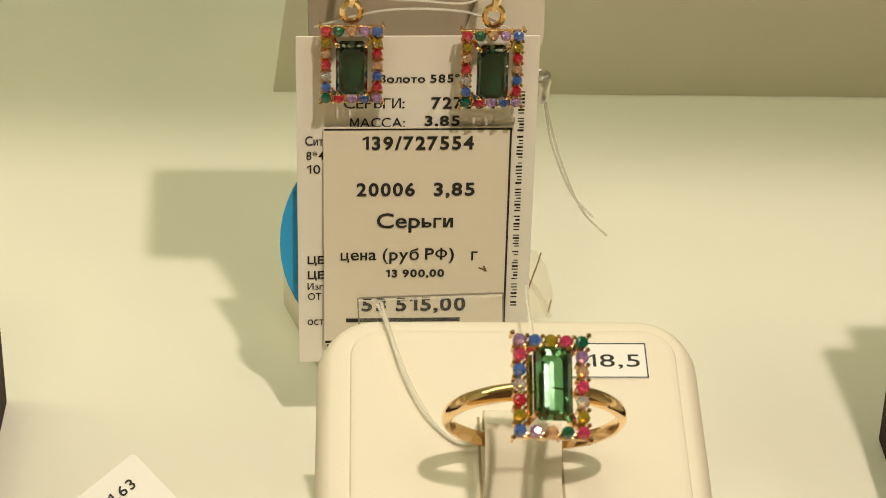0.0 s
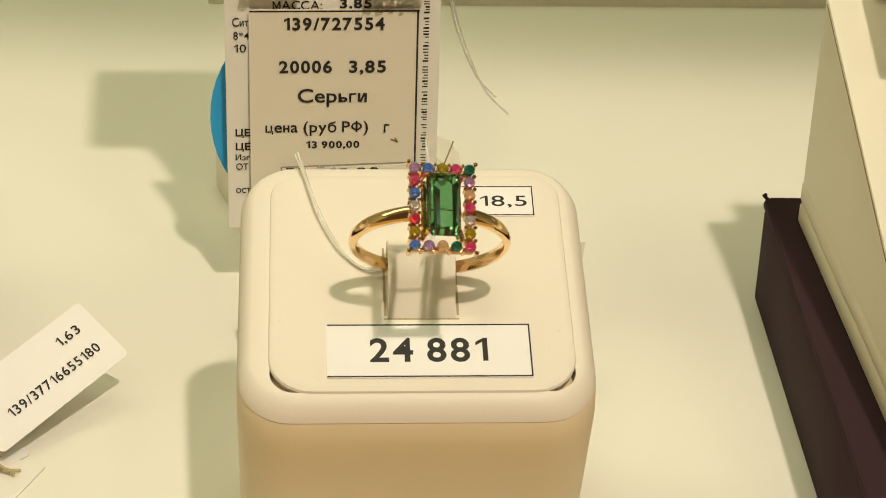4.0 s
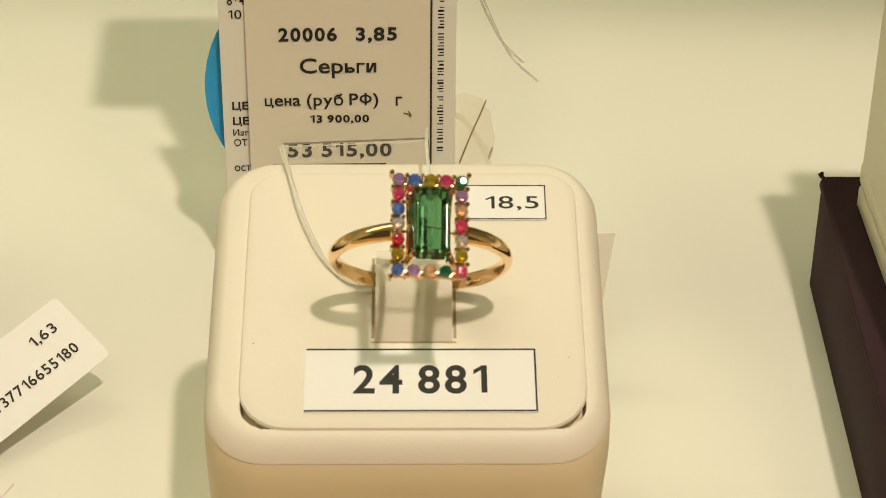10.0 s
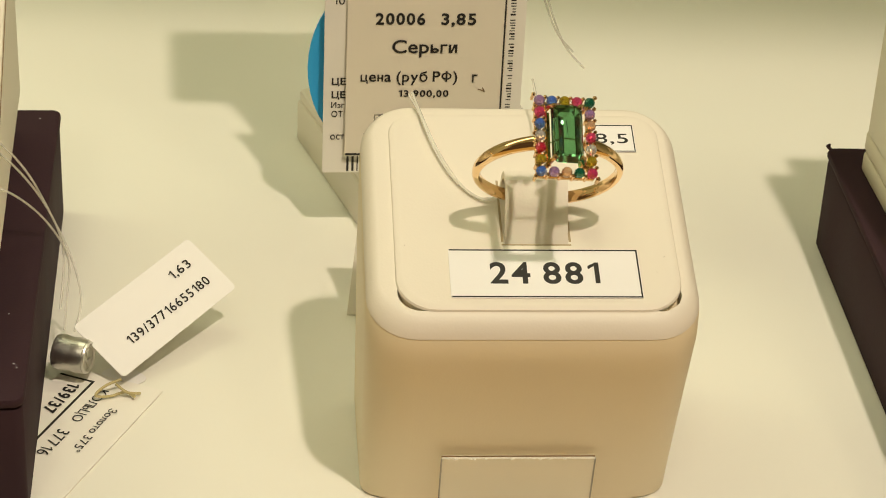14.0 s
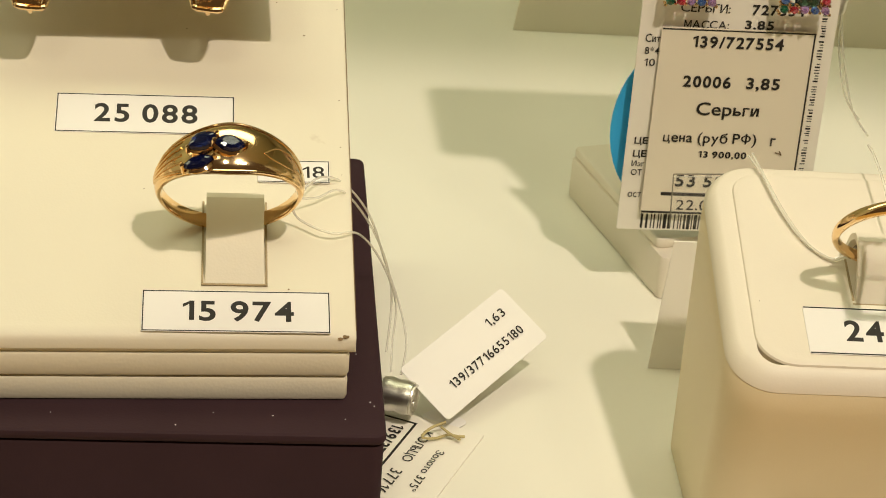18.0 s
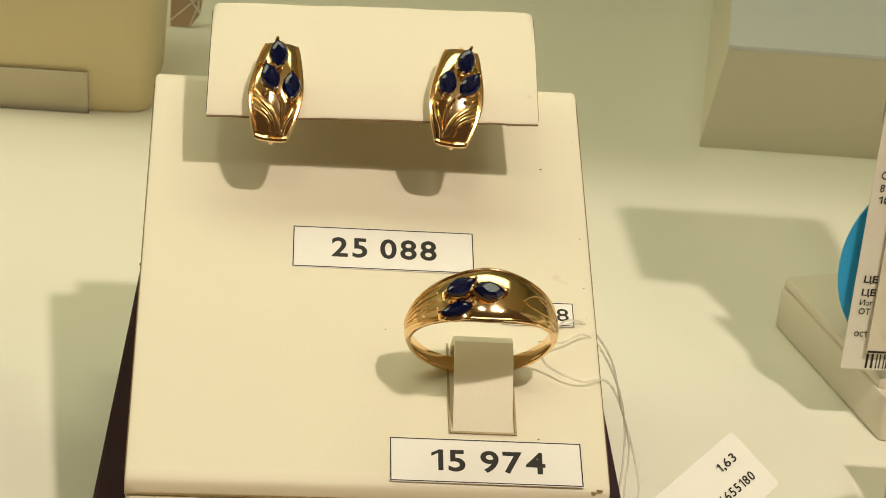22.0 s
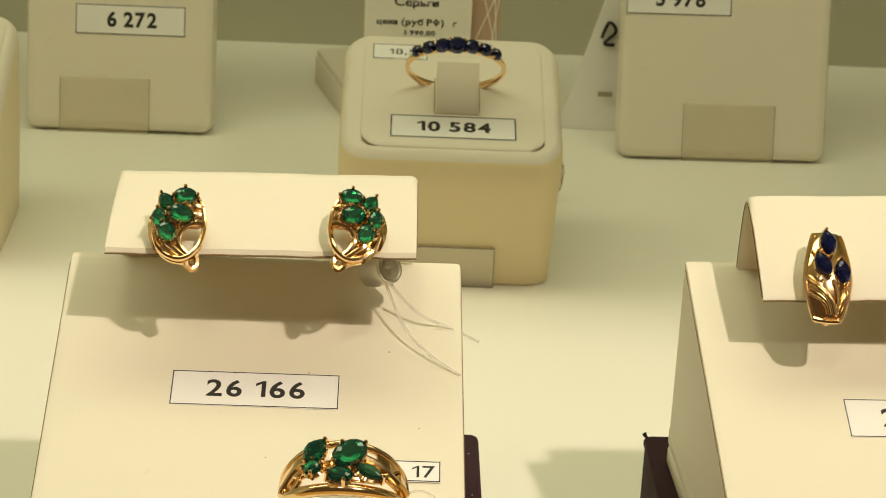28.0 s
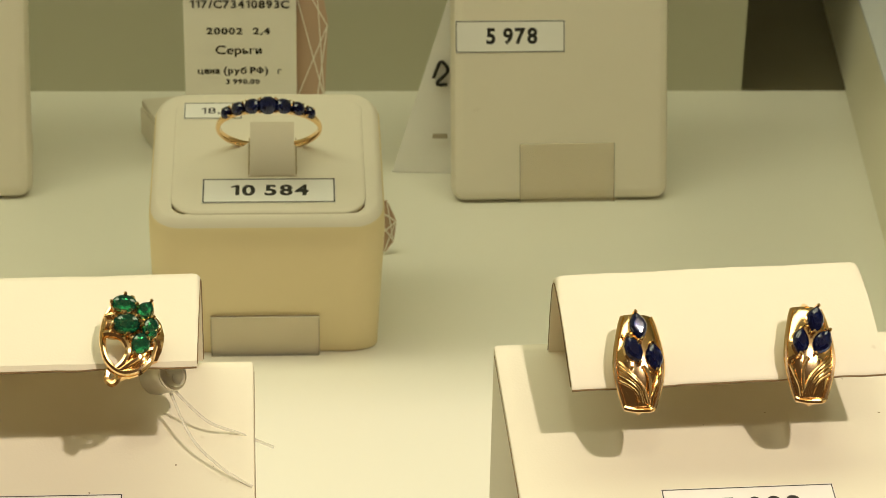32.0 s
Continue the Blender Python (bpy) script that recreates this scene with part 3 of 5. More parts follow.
price_label(block_e, on_a(-12.6, 34.2, 0.52), 13.4, 6.0, "18,5", 6.4, 2.6, 0.5, -0.2, "lrtb", 0.18, name="size_label", bold=0.006)


def row_ring(m):
    t = thing("ring", m, "thin gold ring with a row of dark blue sapphires", "ring", "rings")
    part("band", band(10.0, lambda d: 1.5 + 0.6 * max(0, (70 - d) / 70), lambda d: 0.85), GOLD, t)
    for k, r in zip((-3, -2, -1, 0, 1, 2, 3), (1.3, 1.5, 1.7, 2.0, 1.7, 1.5, 1.3)):
        a = radians(15.6 * k)
        out = Vector((math.sin(a), 0, math.cos(a)))
        m2 = Matrix.Translation(out * 11.5) @ Matrix.Rotation(a, 4, "Y")
        part("gem", stone("round", 2 * r, 2 * r, r * 1.3, 0.5, m=m2, n=10), G_NAVY, t, smooth=False)
        for u, v in ((-1, -1), (1, -1), (-1, 1), (1, 1)):
            part("claw", tube([m2 @ Vector((u * r * 0.5, v * r * 0.5, -1.2)), m2 @ Vector((u * r * 0.78, v * r * 0.78, 0.35))], 0.22, 5), GOLD, t)


row_ring(at(-184.8, 215.5, 50.6, 48, 0, 0) @ Matrix.Scale(1.10, 4))
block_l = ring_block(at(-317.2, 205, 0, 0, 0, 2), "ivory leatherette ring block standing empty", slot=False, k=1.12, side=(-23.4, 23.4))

# ---- the stands with a dark base ----
TILT, COS = 21.65, math.cos(radians(21.65))


def on_pad(x, v, lift, y0):
    return Matrix.Translation((0, y0, 31.1)) @ Matrix.Rotation(radians(TILT), 4, "X") @ Matrix.Translation((x, v, lift))


def set_stand(m, label, y0=7.0, flap=(13.2, 63.2, 57.0, 64.6), tall=(19.2, 10.0), tab_x=54.4, tab_v=9.9, pad_turn=0.8, base_turn=0.0, roll=0.0, flare=0.0, low=0.0):
    t = thing("jewellery_set_stand", m, label, "jewellery stand", "set stands")
    spin = Matrix.Rotation(radians(base_turn), 4, "Z")
    part("base_box", slab(76.2, 92.2, low, 18.2, 1.6, 0.5, 37.9, 46.2, m=spin), BROWN, t, "dark brown leatherette box")
    part("base_lid", slab(76.8, 92.8, 18.4, 20.0, 1.8, 0.6, 37.9, 46.2, m=spin), BROWN, t, "dark brown leatherette lid")
    torn = bmesh.new()
    for dx, dz, n in ((-0.45, 0.5, 0), (-0.1, 0.8, 1)):
        tube([(0.6, 91.6, 19.6), (0.1 + dx * 0.4, 92.0, 20.1), (dx, 92.3 - 0.3 * n, 20.0 + dz)], 0.32 - 0.1 * n, 5, torn)
    torn.transform(spin)
    part("torn_corner", torn, BROWN, t, "small torn leatherette tuft")
    turn = Matrix.Translation((37.7, y0 + 37, 0)) @ Matrix.Rotation(radians(pad_turn), 4, "Z") @ Matrix.Translation((-37.7, -y0 - 37, 0))
    d = 75.0
    part("board", slab(65.6, d, 20.0, 24.0, 0.9, 0.7, 37.7, y0 + d / 2 + 0.4, m=turn), CREAM_GRAIN, t)
    part("board", slab(65.8, d, 24.1, 28.1, 0.9, 0.7, 37.7, y0 + d / 2 + 0.2, m=turn), CREAM_GRAIN, t)
    # the sloping wedge
    back = y0 + d
    zt = 31.1 + d * math.tan(radians(TILT))
    rise = (zt - 0.7 - 31.5) / (d - 3.2)
    prof = [(y0 + 0.5, 28.2), (y0, 28.9), (y0, 30.2), (y0 + 0.4, 30.9), (y0 + 1.2, 31.5), (y0 + 1.7, 31.5 + 0.5 * rise), (back - 2.4, zt - 0.7 - 0.4 * rise), (back - 2.0, zt - 0.7), (back - 0.6, zt - 0.6), (back, zt - 1.4), (back, 28.2)]
    loops = []
    for x, k, kb in ((4.7, 0.55, 1.7), (4.85, 0.15, 1.1), (5.2, 0.0, 0.6), (6.4, 0.0, 0.0), (69.7, 0.0, 0.0), (70.9, 0.0, 0.6), (71.25, 0.15, 1.1), (71.4, 0.55, 1.7)):
        loops.append([Vector((x + flare * (y - y0) / d * (x - 4.7) / 66.7, min(max(y, y0 + k), back - kb), max(28.2, z - (k if z > 30 else 0)))) for y, z in prof])
    bm = loft(loops)
    bm.transform(turn)
    part("sloping_pad", bm, CREAM, t)
    for x in (4.72, 71.38):
        pts = [(x + flare * k / 6 * (x - 4.7) / 66.7, y0 + 1.5 + k * (d - 4) / 6, 31.0 + (1.5 + k * (d - 4) / 6) * math.tan(radians(TILT)) - 0.42 + 0.05 * math.sin(k * 2.1)) for k in range(7)]
        seam = tube(pts, 0.13, 4)
        seam.transform(turn)
        part("cut_edge", seam, EDGE, t)
    # the bent flap that carries the earrings
    x0, x1, fy, fz = flap
    dy, dz = tall
    steps = [(0, 0), (0.3 * dy, 0.34 * dz), (0.6 * dy, 0.66 * dz), (0.8 * dy, 0.86 * dz), (0.92 * dy, 0.97 * dz), (dy, dz), (dy + 1.3, dz - 0.7), (dy + 2.3, dz - 2.6), (dy + 3.2, dz - 7.0)]
    yb = fy + dy + 3.9
    line = [(fy + a, fz + b) for a, b in steps] + [(yb, 31.4 + (min(yb, y0 + d - 0.4) - y0) * math.tan(radians(TILT)))]
    th = 1.3
    outer, inner = [], []
    for i, p in enumerate(line):
        a, b = Vector(line[max(i - 1, 0)]), Vector(line[min(i + 1, len(line) - 1)])
        way = (b - a).normalized()
        outer.append(Vector(p))
        inner.append(Vector(p) + Vector((way.y, -way.x)) * th)
    nose = outer[0] + Vector((-0.45, -0.75))
    ring = outer + inner[::-1] + [nose]
    mid = sum(ring, Vector((0, 0))) / len(ring)
    loops = []
    crest = max(p.y for p in ring)
    for x, k in ((x0, 1.0), (x0 + 0.15, 0.6), (x0 + 0.5, 0.2), (x0 + 1.2, 0.0), *[(x0 + (x1 - x0) * n / 12, 0.0) for n in range(1, 12)], (x1 - 1.2, 0.0), (x1 - 0.5, 0.2), (x1 - 0.15, 0.6), (x1, 1.0)):
        loops.append([Vector((x, p.x, p.y + roll * (x - (x0 + x1) / 2) - 0.8 * k * max(0.0, 1 - (crest - p.y) / 3.0) + 0.22 * noise.noise(Vector((x * 0.16, fy, fz))) * (1 - k))) for p in ring])
    part("earring_flap", loft(loops), CREAM, t, "bent leatherette flap")
    for x in (x0, x1):
        part("cut_edge", tube([(x, p.x, p.y + roll * (x - (x0 + x1) / 2) - 0.8 * max(0.0, 1 - (crest - p.y) / 3.0)) for p in [(a + b) / 2 for a, b in zip(outer, inner)]], 0.22, 6, flat=0.3), EDGE, t)
    hem = [(x0 + (x1 - x0) * n / 14, nose.x - 0.1, nose.y + roll * (x0 + (x1 - x0) * n / 14 - (x0 + x1) / 2) - 0.12 + 0.1 * math.sin(n * 2.7)) for n in range(15)]
    part("cut_edge", tube(hem, 0.16, 5), EDGE, t)
    tab = [(-0.6, 0.0), (1.4, 1.1), (3.8, 2.5), (6.6, 4.1), (9.4, 5.5), (11.6, 6.0), (13.4, 5.0), (14.6, 2.8), (15.2, 0.0)]
    tin = [(v + (7.6 - v) * 0.12, h - 0.9) for v, h in tab]
    bm = loft([[Vector((x, v, h)) for v, h in tab + tin[::-1]] for x in (-4.2, -4.05, 4.05, 4.2)])
    bm.transform(on_pad(tab_x, tab_v, -0.4, y0))
    part("ring_tab", bm, CREAM, t, "bowed leatherette tab")
    slits = bmesh.new()
    for x in (-4.65, 4.65):
        box(x - 0.15, x + 0.15, -0.2, 15.6, 0.36, 0.62, m=on_pad(tab_x, tab_v, -0.4, y0), bm=slits)
    box(-4.8, 4.8, -0.55, -0.25, 0.36, 0.6, m=on_pad(tab_x, tab_v, -0.4, y0), bm=slits)
    part("tab_slit", slits, SLIT, t, "cut slits beside the tab")
    return t


B_AT = at(-145.8, -1.9, 0, 0, 0, 2.9)
stand_b = set_stand(B_AT, "cream leatherette stand on a dark box with sapphire earrings and ring", base_turn=-1.3, flare=1.3, flap=(13.2, 63.2, 57.0, 65.15), roll=0.022)
price_label(stand_b, on_pad(54.7, 4.5, 0.0, 7.0), 27.0, 7.6, "15 974", 15.9, 3.8, 0.3, 0.0, "lrtb", 0.17)
price_label(stand_b, on_pad(40.6, 43.4, 0.0, 7.0), 27.4, 8.3, "25 088", 15.8, 4.0, 0.1, 0.1, "lrtb", 0.17)
price_label(stand_b, on_pad(63.3, 32.0, 0.0, 7.0), 11.0, 4.6, "18", 3.3, 2.4, 3.0, -0.1, "rtb", 0.14, name="size_label", bold=0.006)

C_AT = at(-254.9, -5.0, 0, 0, 0, 0.7)
stand_c = set_stand(C_AT, "cream leatherette stand on a dark box with emerald earrings and ring", y0=3.2, flap=(13.0, 62.8, 54.5, 71.4), tall=(19.3, 5.9), roll=0.018, tab_x=53.6, tab_v=11.2)
price_label(stand_c, on_pad(54.1, 4.6, 0.0, 3.2), 27.3, 7.8, "16 170", 15.8, 3.7, 0.4, 0.1, "lrb", 0.2)
price_label(stand_c, on_pad(37.6, 49.1, 0.0, 3.2), 27.2, 7.5, "26 166", 15.9, 3.7, 0.1, 0.1, "lrtb", 0.17)
price_label(stand_c, on_pad(62.1, 33.1, 0.0, 3.2), 11.3, 4.3, "17", 3.6, 2.4, 2.9, -0.1, "rtb", 0.17, name="size_label", bold=0.006)

stand_d = set_stand(at(60.4, -10.2, -1.0, 0, 0, -1.4), "cream leatherette stand on a dark box, worn at its front corner", y0=9.6, flap=(10.9, 63.2, 59.4, 67.4), pad_turn=1.8, low=1.0)


def scuff(t, spots):
    """Bare brown spots where the leatherette is worn through."""
    for x, y, z, r in spots:
        bm = bmesh.new()
        bmesh.ops.create_icosphere(bm, subdivisions=2, radius=r)
        for v in bm.verts:
            v.co *= 1 + 0.35 * noise.noise(v.co * 3.1 + Vector((x, y, z)))
            v.co.z *= 0.35
        bm.transform(Matrix.Translation((x, y, z)))
        part("worn_spot", bm, EDGE, t)


def specks(parent, seed, count, spot, size=0.16, mat=None, label="scattered brown dirt specks"):
    """Tiny dark specks of dirt scattered over a surface given by spot(u, v)."""
    rnd = random.Random(seed)
    bm = bmesh.new()
    for _ in range(count):
        own = bmesh.new()
        bmesh.ops.create_icosphere(own, subdivisions=1, radius=size * rnd.uniform(0.4, 1.0))
        own.transform(spot(rnd.random(), rnd.random()) @ Matrix.Rotation(rnd.uniform(0, 6), 4, "Z") @ Matrix.Diagonal((rnd.uniform(0.8, 2.4), 1, 0.3, 1)))
        merge(bm, own)
    part("dirt_specks", bm, mat or EDGE, parent, label)


specks(stand_b, 3, 14, lambda u, v: on_pad(6 + 64 * u, 2 + 70 * v, 0.02, 7.0))
specks(stand_c, 4, 14, lambda u, v: on_pad(6 + 64 * u, 2 + 70 * v, 0.02, 3.2))
specks(stand_d, 5, 14, lambda u, v: on_pad(6 + 64 * u, 2 + 70 * v, 0.02, 9.6))
specks(stand_b, 6, 8, lambda u, v: on_pad(5.4 + 0.5 * u, 2 + 70 * v, -0.1, 7.0), 0.24)
specks(stand_b, 7, 4, lambda u, v: on_pad(70.6 + 0.5 * u, 2 + 70 * v, -0.1, 7.0), 0.16)
for stand, seed in ((stand_b, 21), (stand_c, 22), (stand_d, 23)):
    specks(stand, seed, 6, lambda u, v: Matrix.Translation((2 + 72 * u, 0.8 + 5.5 * v, 20.05)), 0.14, PAPER, "pale lint on the dark lid")
    specks(stand, seed + 5, 4, lambda u, v: Matrix.Translation((72.6 + 2.4 * u, 4 + 84 * v, 20.05)), 0.13, PAPER, "pale lint on the dark lid")
specks(block, 8, 4, lambda u, v: on_a(-18 + 37 * u, 34 * v, 0.5), 0.1)
specks(block_e, 9, 4, lambda u, v: on_a(-18 + 37 * u, 34 * v, 0.5), 0.1)
scuff(stand_b, [(70.4, 8.1, 30.8, 0.6), (69.6, 7.7, 30.6, 0.4), (70.8, 9.6, 31.6, 0.4)])
scuff(stand_d, [(6.2, 10.8, 31.1, 1.0), (5.9, 13.0, 32.0, 0.7), (7.0, 10.2, 30.8, 0.6), (11.4, 34.6, 41.0, 0.35)])


def on_flap(x, s, lift, flap, slope):
    """A place over the flap: x across, s up from its front edge."""
    return Matrix.Translation((0, flap[2], flap[3])) @ Matrix.Rotation(radians(slope), 4, "X") @ Matrix.Translation((x, s, lift))


def shell(profile, length, dome, thick=0.5, n=28, k=25):
    """A domed plate: half widths by the share of its length from the top (y = 0) down to y = -length."""
    top, low = [], []
    for i in range(n + 1):
        s = i / n
        w = float(np.interp(s, [p[0] for p in profile], [p[1] for p in profile]))
        bow = 0.9 * math.sin(math.pi * s)
        lift = dome * (1 - 0.8 * s ** 8) * (1 - 0.5 * (1 - s) ** 10)
        top.append([Vector((w * u, -length * s, bow + lift * (1 - abs(u) ** 2.4))) for u in np.linspace(-1, 1, k)])
        low.append([Vector((w * 0.94 * u, -length * s, bow + lift * (1 - abs(u) ** 2.4) - thick - 0.4 * (1 - abs(u)))) for u in np.linspace(-1, 1, k)])
    bm = bmesh.new()
    loops = [t + l[::-1] for t, l in zip(top, low)]
    return loft(loops, bm)


def claws_round(m, w, h, parent, r=0.32, lift=0.55, four=True):
    for u, v in ((0, 1), (0, -1), (1, 0), (-1, 0)) if four else ((0, 1), (0, -1)):
        p = m @ Vector((u * w * 0.5, v * h * 0.5, lift))
        q = m @ Vector((u * w * 0.52, v * h * 0.52, -0.9))
        part("claw", ball(p, r, tube([q, p], r * 0.85, 5)), GOLD, parent)


def stones(parent, base, spots, mat, setting_label):
    """Set stones with their claws: shape, x, y, z, turn, width, height."""
    for shape, x, y, z, turn, w, h in spots:
        m = base @ Matrix.Translation((x, y, z)) @ Matrix.Rotation(radians(7 * math.sin(2.3 * x + 4.1 * turn)), 4, "X") @ Matrix.Rotation(radians(8 * math.sin(3.1 * y + 1.7 * turn) + 5), 4, "Y") @ Matrix.Rotation(radians(turn), 4, "Z")
        part("gem", stone(shape, w, h, 1.5, 0.52, m=m, n=14), mat, parent, smooth=False)
        part("collet", stone(shape, w * 1.08, h * 1.06, 1.2, 0.9, m=m @ Matrix.Translation((0, 0, -0.75)), n=14), GOLD, parent)
        claws_round(m, w, h, parent, 0.36, 0.5, shape in ("oval", "round"))


def sapphire_earring(m, mirror):
    s = -1 if mirror else 1
    t = thing("earring", m, "gold earring with three dark blue marquise stones and carved lines", "earring", "sapphire earrings")
    part("plate", shell([(0, 2.3), (0.1, 2.9), (0.4, 3.9), (0.58, 4.05), (0.78, 3.45), (0.96, 2.5), (1.0, 2.1)], 15.0, 1.3, 1.0), GOLD, t)
    stones(t, Matrix.Identity(4), ([("marquise", -0.2, -2.5, 2.5, 14, 3.0, 4.4), ("marquise", -1.1, -6.3, 2.5, 26, 3.0, 4.7), ("marquise", 2.4, -7.2, 2.2, 6, 3.0, 4.7)] if not mirror else [("marquise", 0.9, -2.7, 2.5, -12, 3.0, 4.4), ("marquise", -1.7, -6.3, 2.4, -10, 3.0, 4.6), ("marquise", 1.9, -6.3, 2.4, -34, 3.0, 4.6)]), G_SAPPHIRE, "")
    for side in (-1, 1):
        part("raised_edge", tube([(side * x, -y * 15.4, 0.9 * math.sin(math.pi * y) + 0.15) for y, x in ((0.02, 2.4), (0.1, 2.85), (0.25, 3.4), (0.4, 3.85), (0.58, 4.0), (0.78, 3.4), (0.96, 2.45))], 0.36, 7), GOLD, t)
    part("raised_edge", tube([(-2.4, -14.8, 0.3), (-1.2, -15.2, 0.7), (1.2, -15.2, 0.7), (2.4, -14.8, 0.3)], 0.42, 7), GOLD, t)
    way = 1 if not mirror else -1
    for k in range(5):
        low = 0.75 * k
        part("carved_line", tube([(-3.3 * way, -8.0 - low, 1.25), (-1.9 * way + 0.15 * low * way, -9.6 - low * 0.85, 2.2 - 0.05 * k), (0.2 * way - 0.25 * low * way, -11.7 - low * 0.5, 2.3 - 0.05 * k), (1.5 * way - 0.55 * low * way, -14.3, 1.5)], 0.26 + 0.05 * (k % 2), 8), GOLD if k % 2 else GOLD_ROUGH, t)
    part("carved_line", tube([(3.3 * way, -9.8, 1.3), (2.7 * way, -11.6, 1.7), (2.0 * way, -13.2, 1.6), (1.7 * way, -14.6, 1.2)], 0.3, 8), GOLD, t)
    part("carved_line", tube([(0.6 * way, -8.8, 2.4), (1.4 * way, -10.4, 2.3), (1.5 * way, -12.6, 1.9), (1.2 * way, -14.4, 1.4)], 0.34, 8), GOLD_ROUGH, t)
    for x, y in ((0.0, -4.6), (0.5, -8.9), (-1.4, -9.0), (3.0, -9.4), (-2.8, -4.0)):
        part("bead", ball((x * way, y, 2.2 - 0.1 * abs(x) ** 1.6), 0.4), GOLD, t)
    lock = tube([(0, -0.4, 0.6), (0, 0.6, -1.0), (0, 0.2, -2.6), (0, -4, -3.2), (0, -10, -2.8), (0, -14.6, -1.4), (0, -15.0, 0.4)], 0.55, 6)
    part("lock", lock, GOLD, t)
    return t


def emerald_earring(m, mirror):
    s = -1 if mirror else 1
    t = thing("earring", m, "gold openwork earring with a cluster of five green stones", "earring", "emerald earrings")

    def bent(*pts):
        return [(x * s, y, z) for x, y, z in pts]

    oval = ((-2.7, -1.9), (-3.8, -3.8), (-4.3, -6.4), (-4.2, -8.3), (-3.5, -10.5), (-1.9, -12.1), (-0.2, -12.5), (1.7, -11.9), (3.2, -10.4), (3.9, -8.4))
    rim = bmesh.new()
    tube(bent(*[(x, y, 1.1 + 0.35 * math.sin(0.3 * k)) for k, (x, y) in enumerate(oval)]), 0.48, 8, rim)
    tube(bent(*[(x * 0.97, y, 0.2) for x, y in oval]), 0.45, 8, rim)
    part("rim", rim, GOLD, t)
    part("leaf", tube(bent((-3.9, -6.6, 1.5), (-2.6, -6.7, 1.9), (-0.9, -7.6, 2.1), (-0.1, -9.3, 1.9), (-0.8, -10.9, 1.6), (-2.0, -11.9, 1.3)), 0.6, 8), GOLD, t, "open leaf of gold wire")
    part("leaf", tube(bent((-1.4, -12.2, 1.4), (0.2, -11.2, 1.7), (1.6, -10.3, 1.8), (2.6, -9.2, 1.5), (3.8, -8.8, 1.2)), 0.5, 8), GOLD, t, "open leaf of gold wire")
    plate = shell([(0, 1.0), (0.15, 2.0), (0.4, 2.9), (0.65, 2.9), (0.85, 2.1), (1.0, 0.9)], 8.6, 0.9, 0.6, 16, 11)
    plate.transform(Matrix.Translation((0.95 * s, -2.0, -0.4)) @ Matrix.Rotation(radians(16 * s), 4, "Z"))
    part("plate", plate, GOLD, t)
    veil = shell([(0, 0.8), (0.3, 1.7), (0.7, 1.9), (1.0, 1.0)], 4.2, 0.5, 0.5, 12, 9)
    veil.transform(Matrix.Translation((-2.6 * s, -2.4, 0.2)))
    part("plate", veil, GOLD_ROUGH, t)
    hem = shell([(0, 0.5), (0.4, 1.3), (0.8, 1.2), (1.0, 0.4)], 4.0, 0.4, 0.5, 12, 9)
    hem.transform(Matrix.Translation((2.9 * s, -8.4, 0.1)) @ Matrix.Rotation(radians(-38 * s), 4, "Z"))
    part("plate", hem, GOLD_ROUGH, t)
    for x, y in ((0.9, -3.2), (1.3, -4.6), (1.5, -6.4), (-2.6, -4.0), (-2.2, -3.6), (-0.2, -7.6), (-2.6, -6.4), (3.2, -4.3), (3.4, -8.0)):
        part("bead", ball((x * s, y, 2.0), 0.42), GOLD, t)
    stem = bmesh.new()
    tube(bent((-3.9, -3.8, 1.2), (-2.6, -3.7, 1.7), (-0.4, -3.9, 1.5), (2.0, -4.6, 1.3), (3.2, -5.6, 1.2)), 0.5, 7, stem)
    tube(bent((-0.9, -2.4, 1.3), (-0.5, -5.6, 1.4), (0.8, -7.6, 1.4), (1.8, -9.0, 1.3)), 0.55, 7, stem)
    tube(bent((2.3, -3.0, 1.1), (3.3, -6.0, 1.1), (3.9, -8.4, 1.1)), 0.5, 7, stem)
    part("stem", stem, GOLD_ROUGH, t)
    stones(t, Matrix.Identity(4), [("oval", -0.9 * s, -2.3, 2.5, 84 * s, 2.8, 4.0), ("pear", 2.3 * s, -3.1, 2.0, -40 * s, 2.6, 3.1), ("oval", -0.5 * s, -5.6, 2.9, 100 * s, 3.2, 4.4), ("oval", 3.2 * s, -6.1, 2.2, -14 * s, 2.6, 3.4), ("pear", 1.7 * s, -8.6, 2.5, 150 * s, 3.0, 3.8)], G_EMERALD, "")
    lock = bmesh.new()
    tube(bent((0, -1.6, 0.2), (0, 0.0, -1.4), (0, -4, -3.4), (0, -10, -3.0), (-2.2, -12.2, -1.6), (-2.6, -13.4, 0.1)), 0.6, 6, lock)
    tube(bent((-3.2, -11.4, 0.4), (-3.5, -12.9, 0.3), (-2.7, -13.8, 0.4), (-1.9, -13.3, 0.5), (-1.7, -12.2, 0.6)), 0.5, 6, lock)
    part("lock", lock, GOLD_ROUGH, t)
    return t


FLAP_B, FLAP_C = (13.2, 63.2, 57.0, 65.15), (13.0, 62.8, 54.5, 71.4)
SLIM_B, SLIM_C = Matrix.Diagonal((0.94, 1.03, 1, 1)), Matrix.Diagonal((0.955, 1.06, 0.955, 1))


def metres(m):
    """The same pose with its place turned from millimetres into metres."""
    out = m.copy()
    out.translation = m.translation * MM
    return out


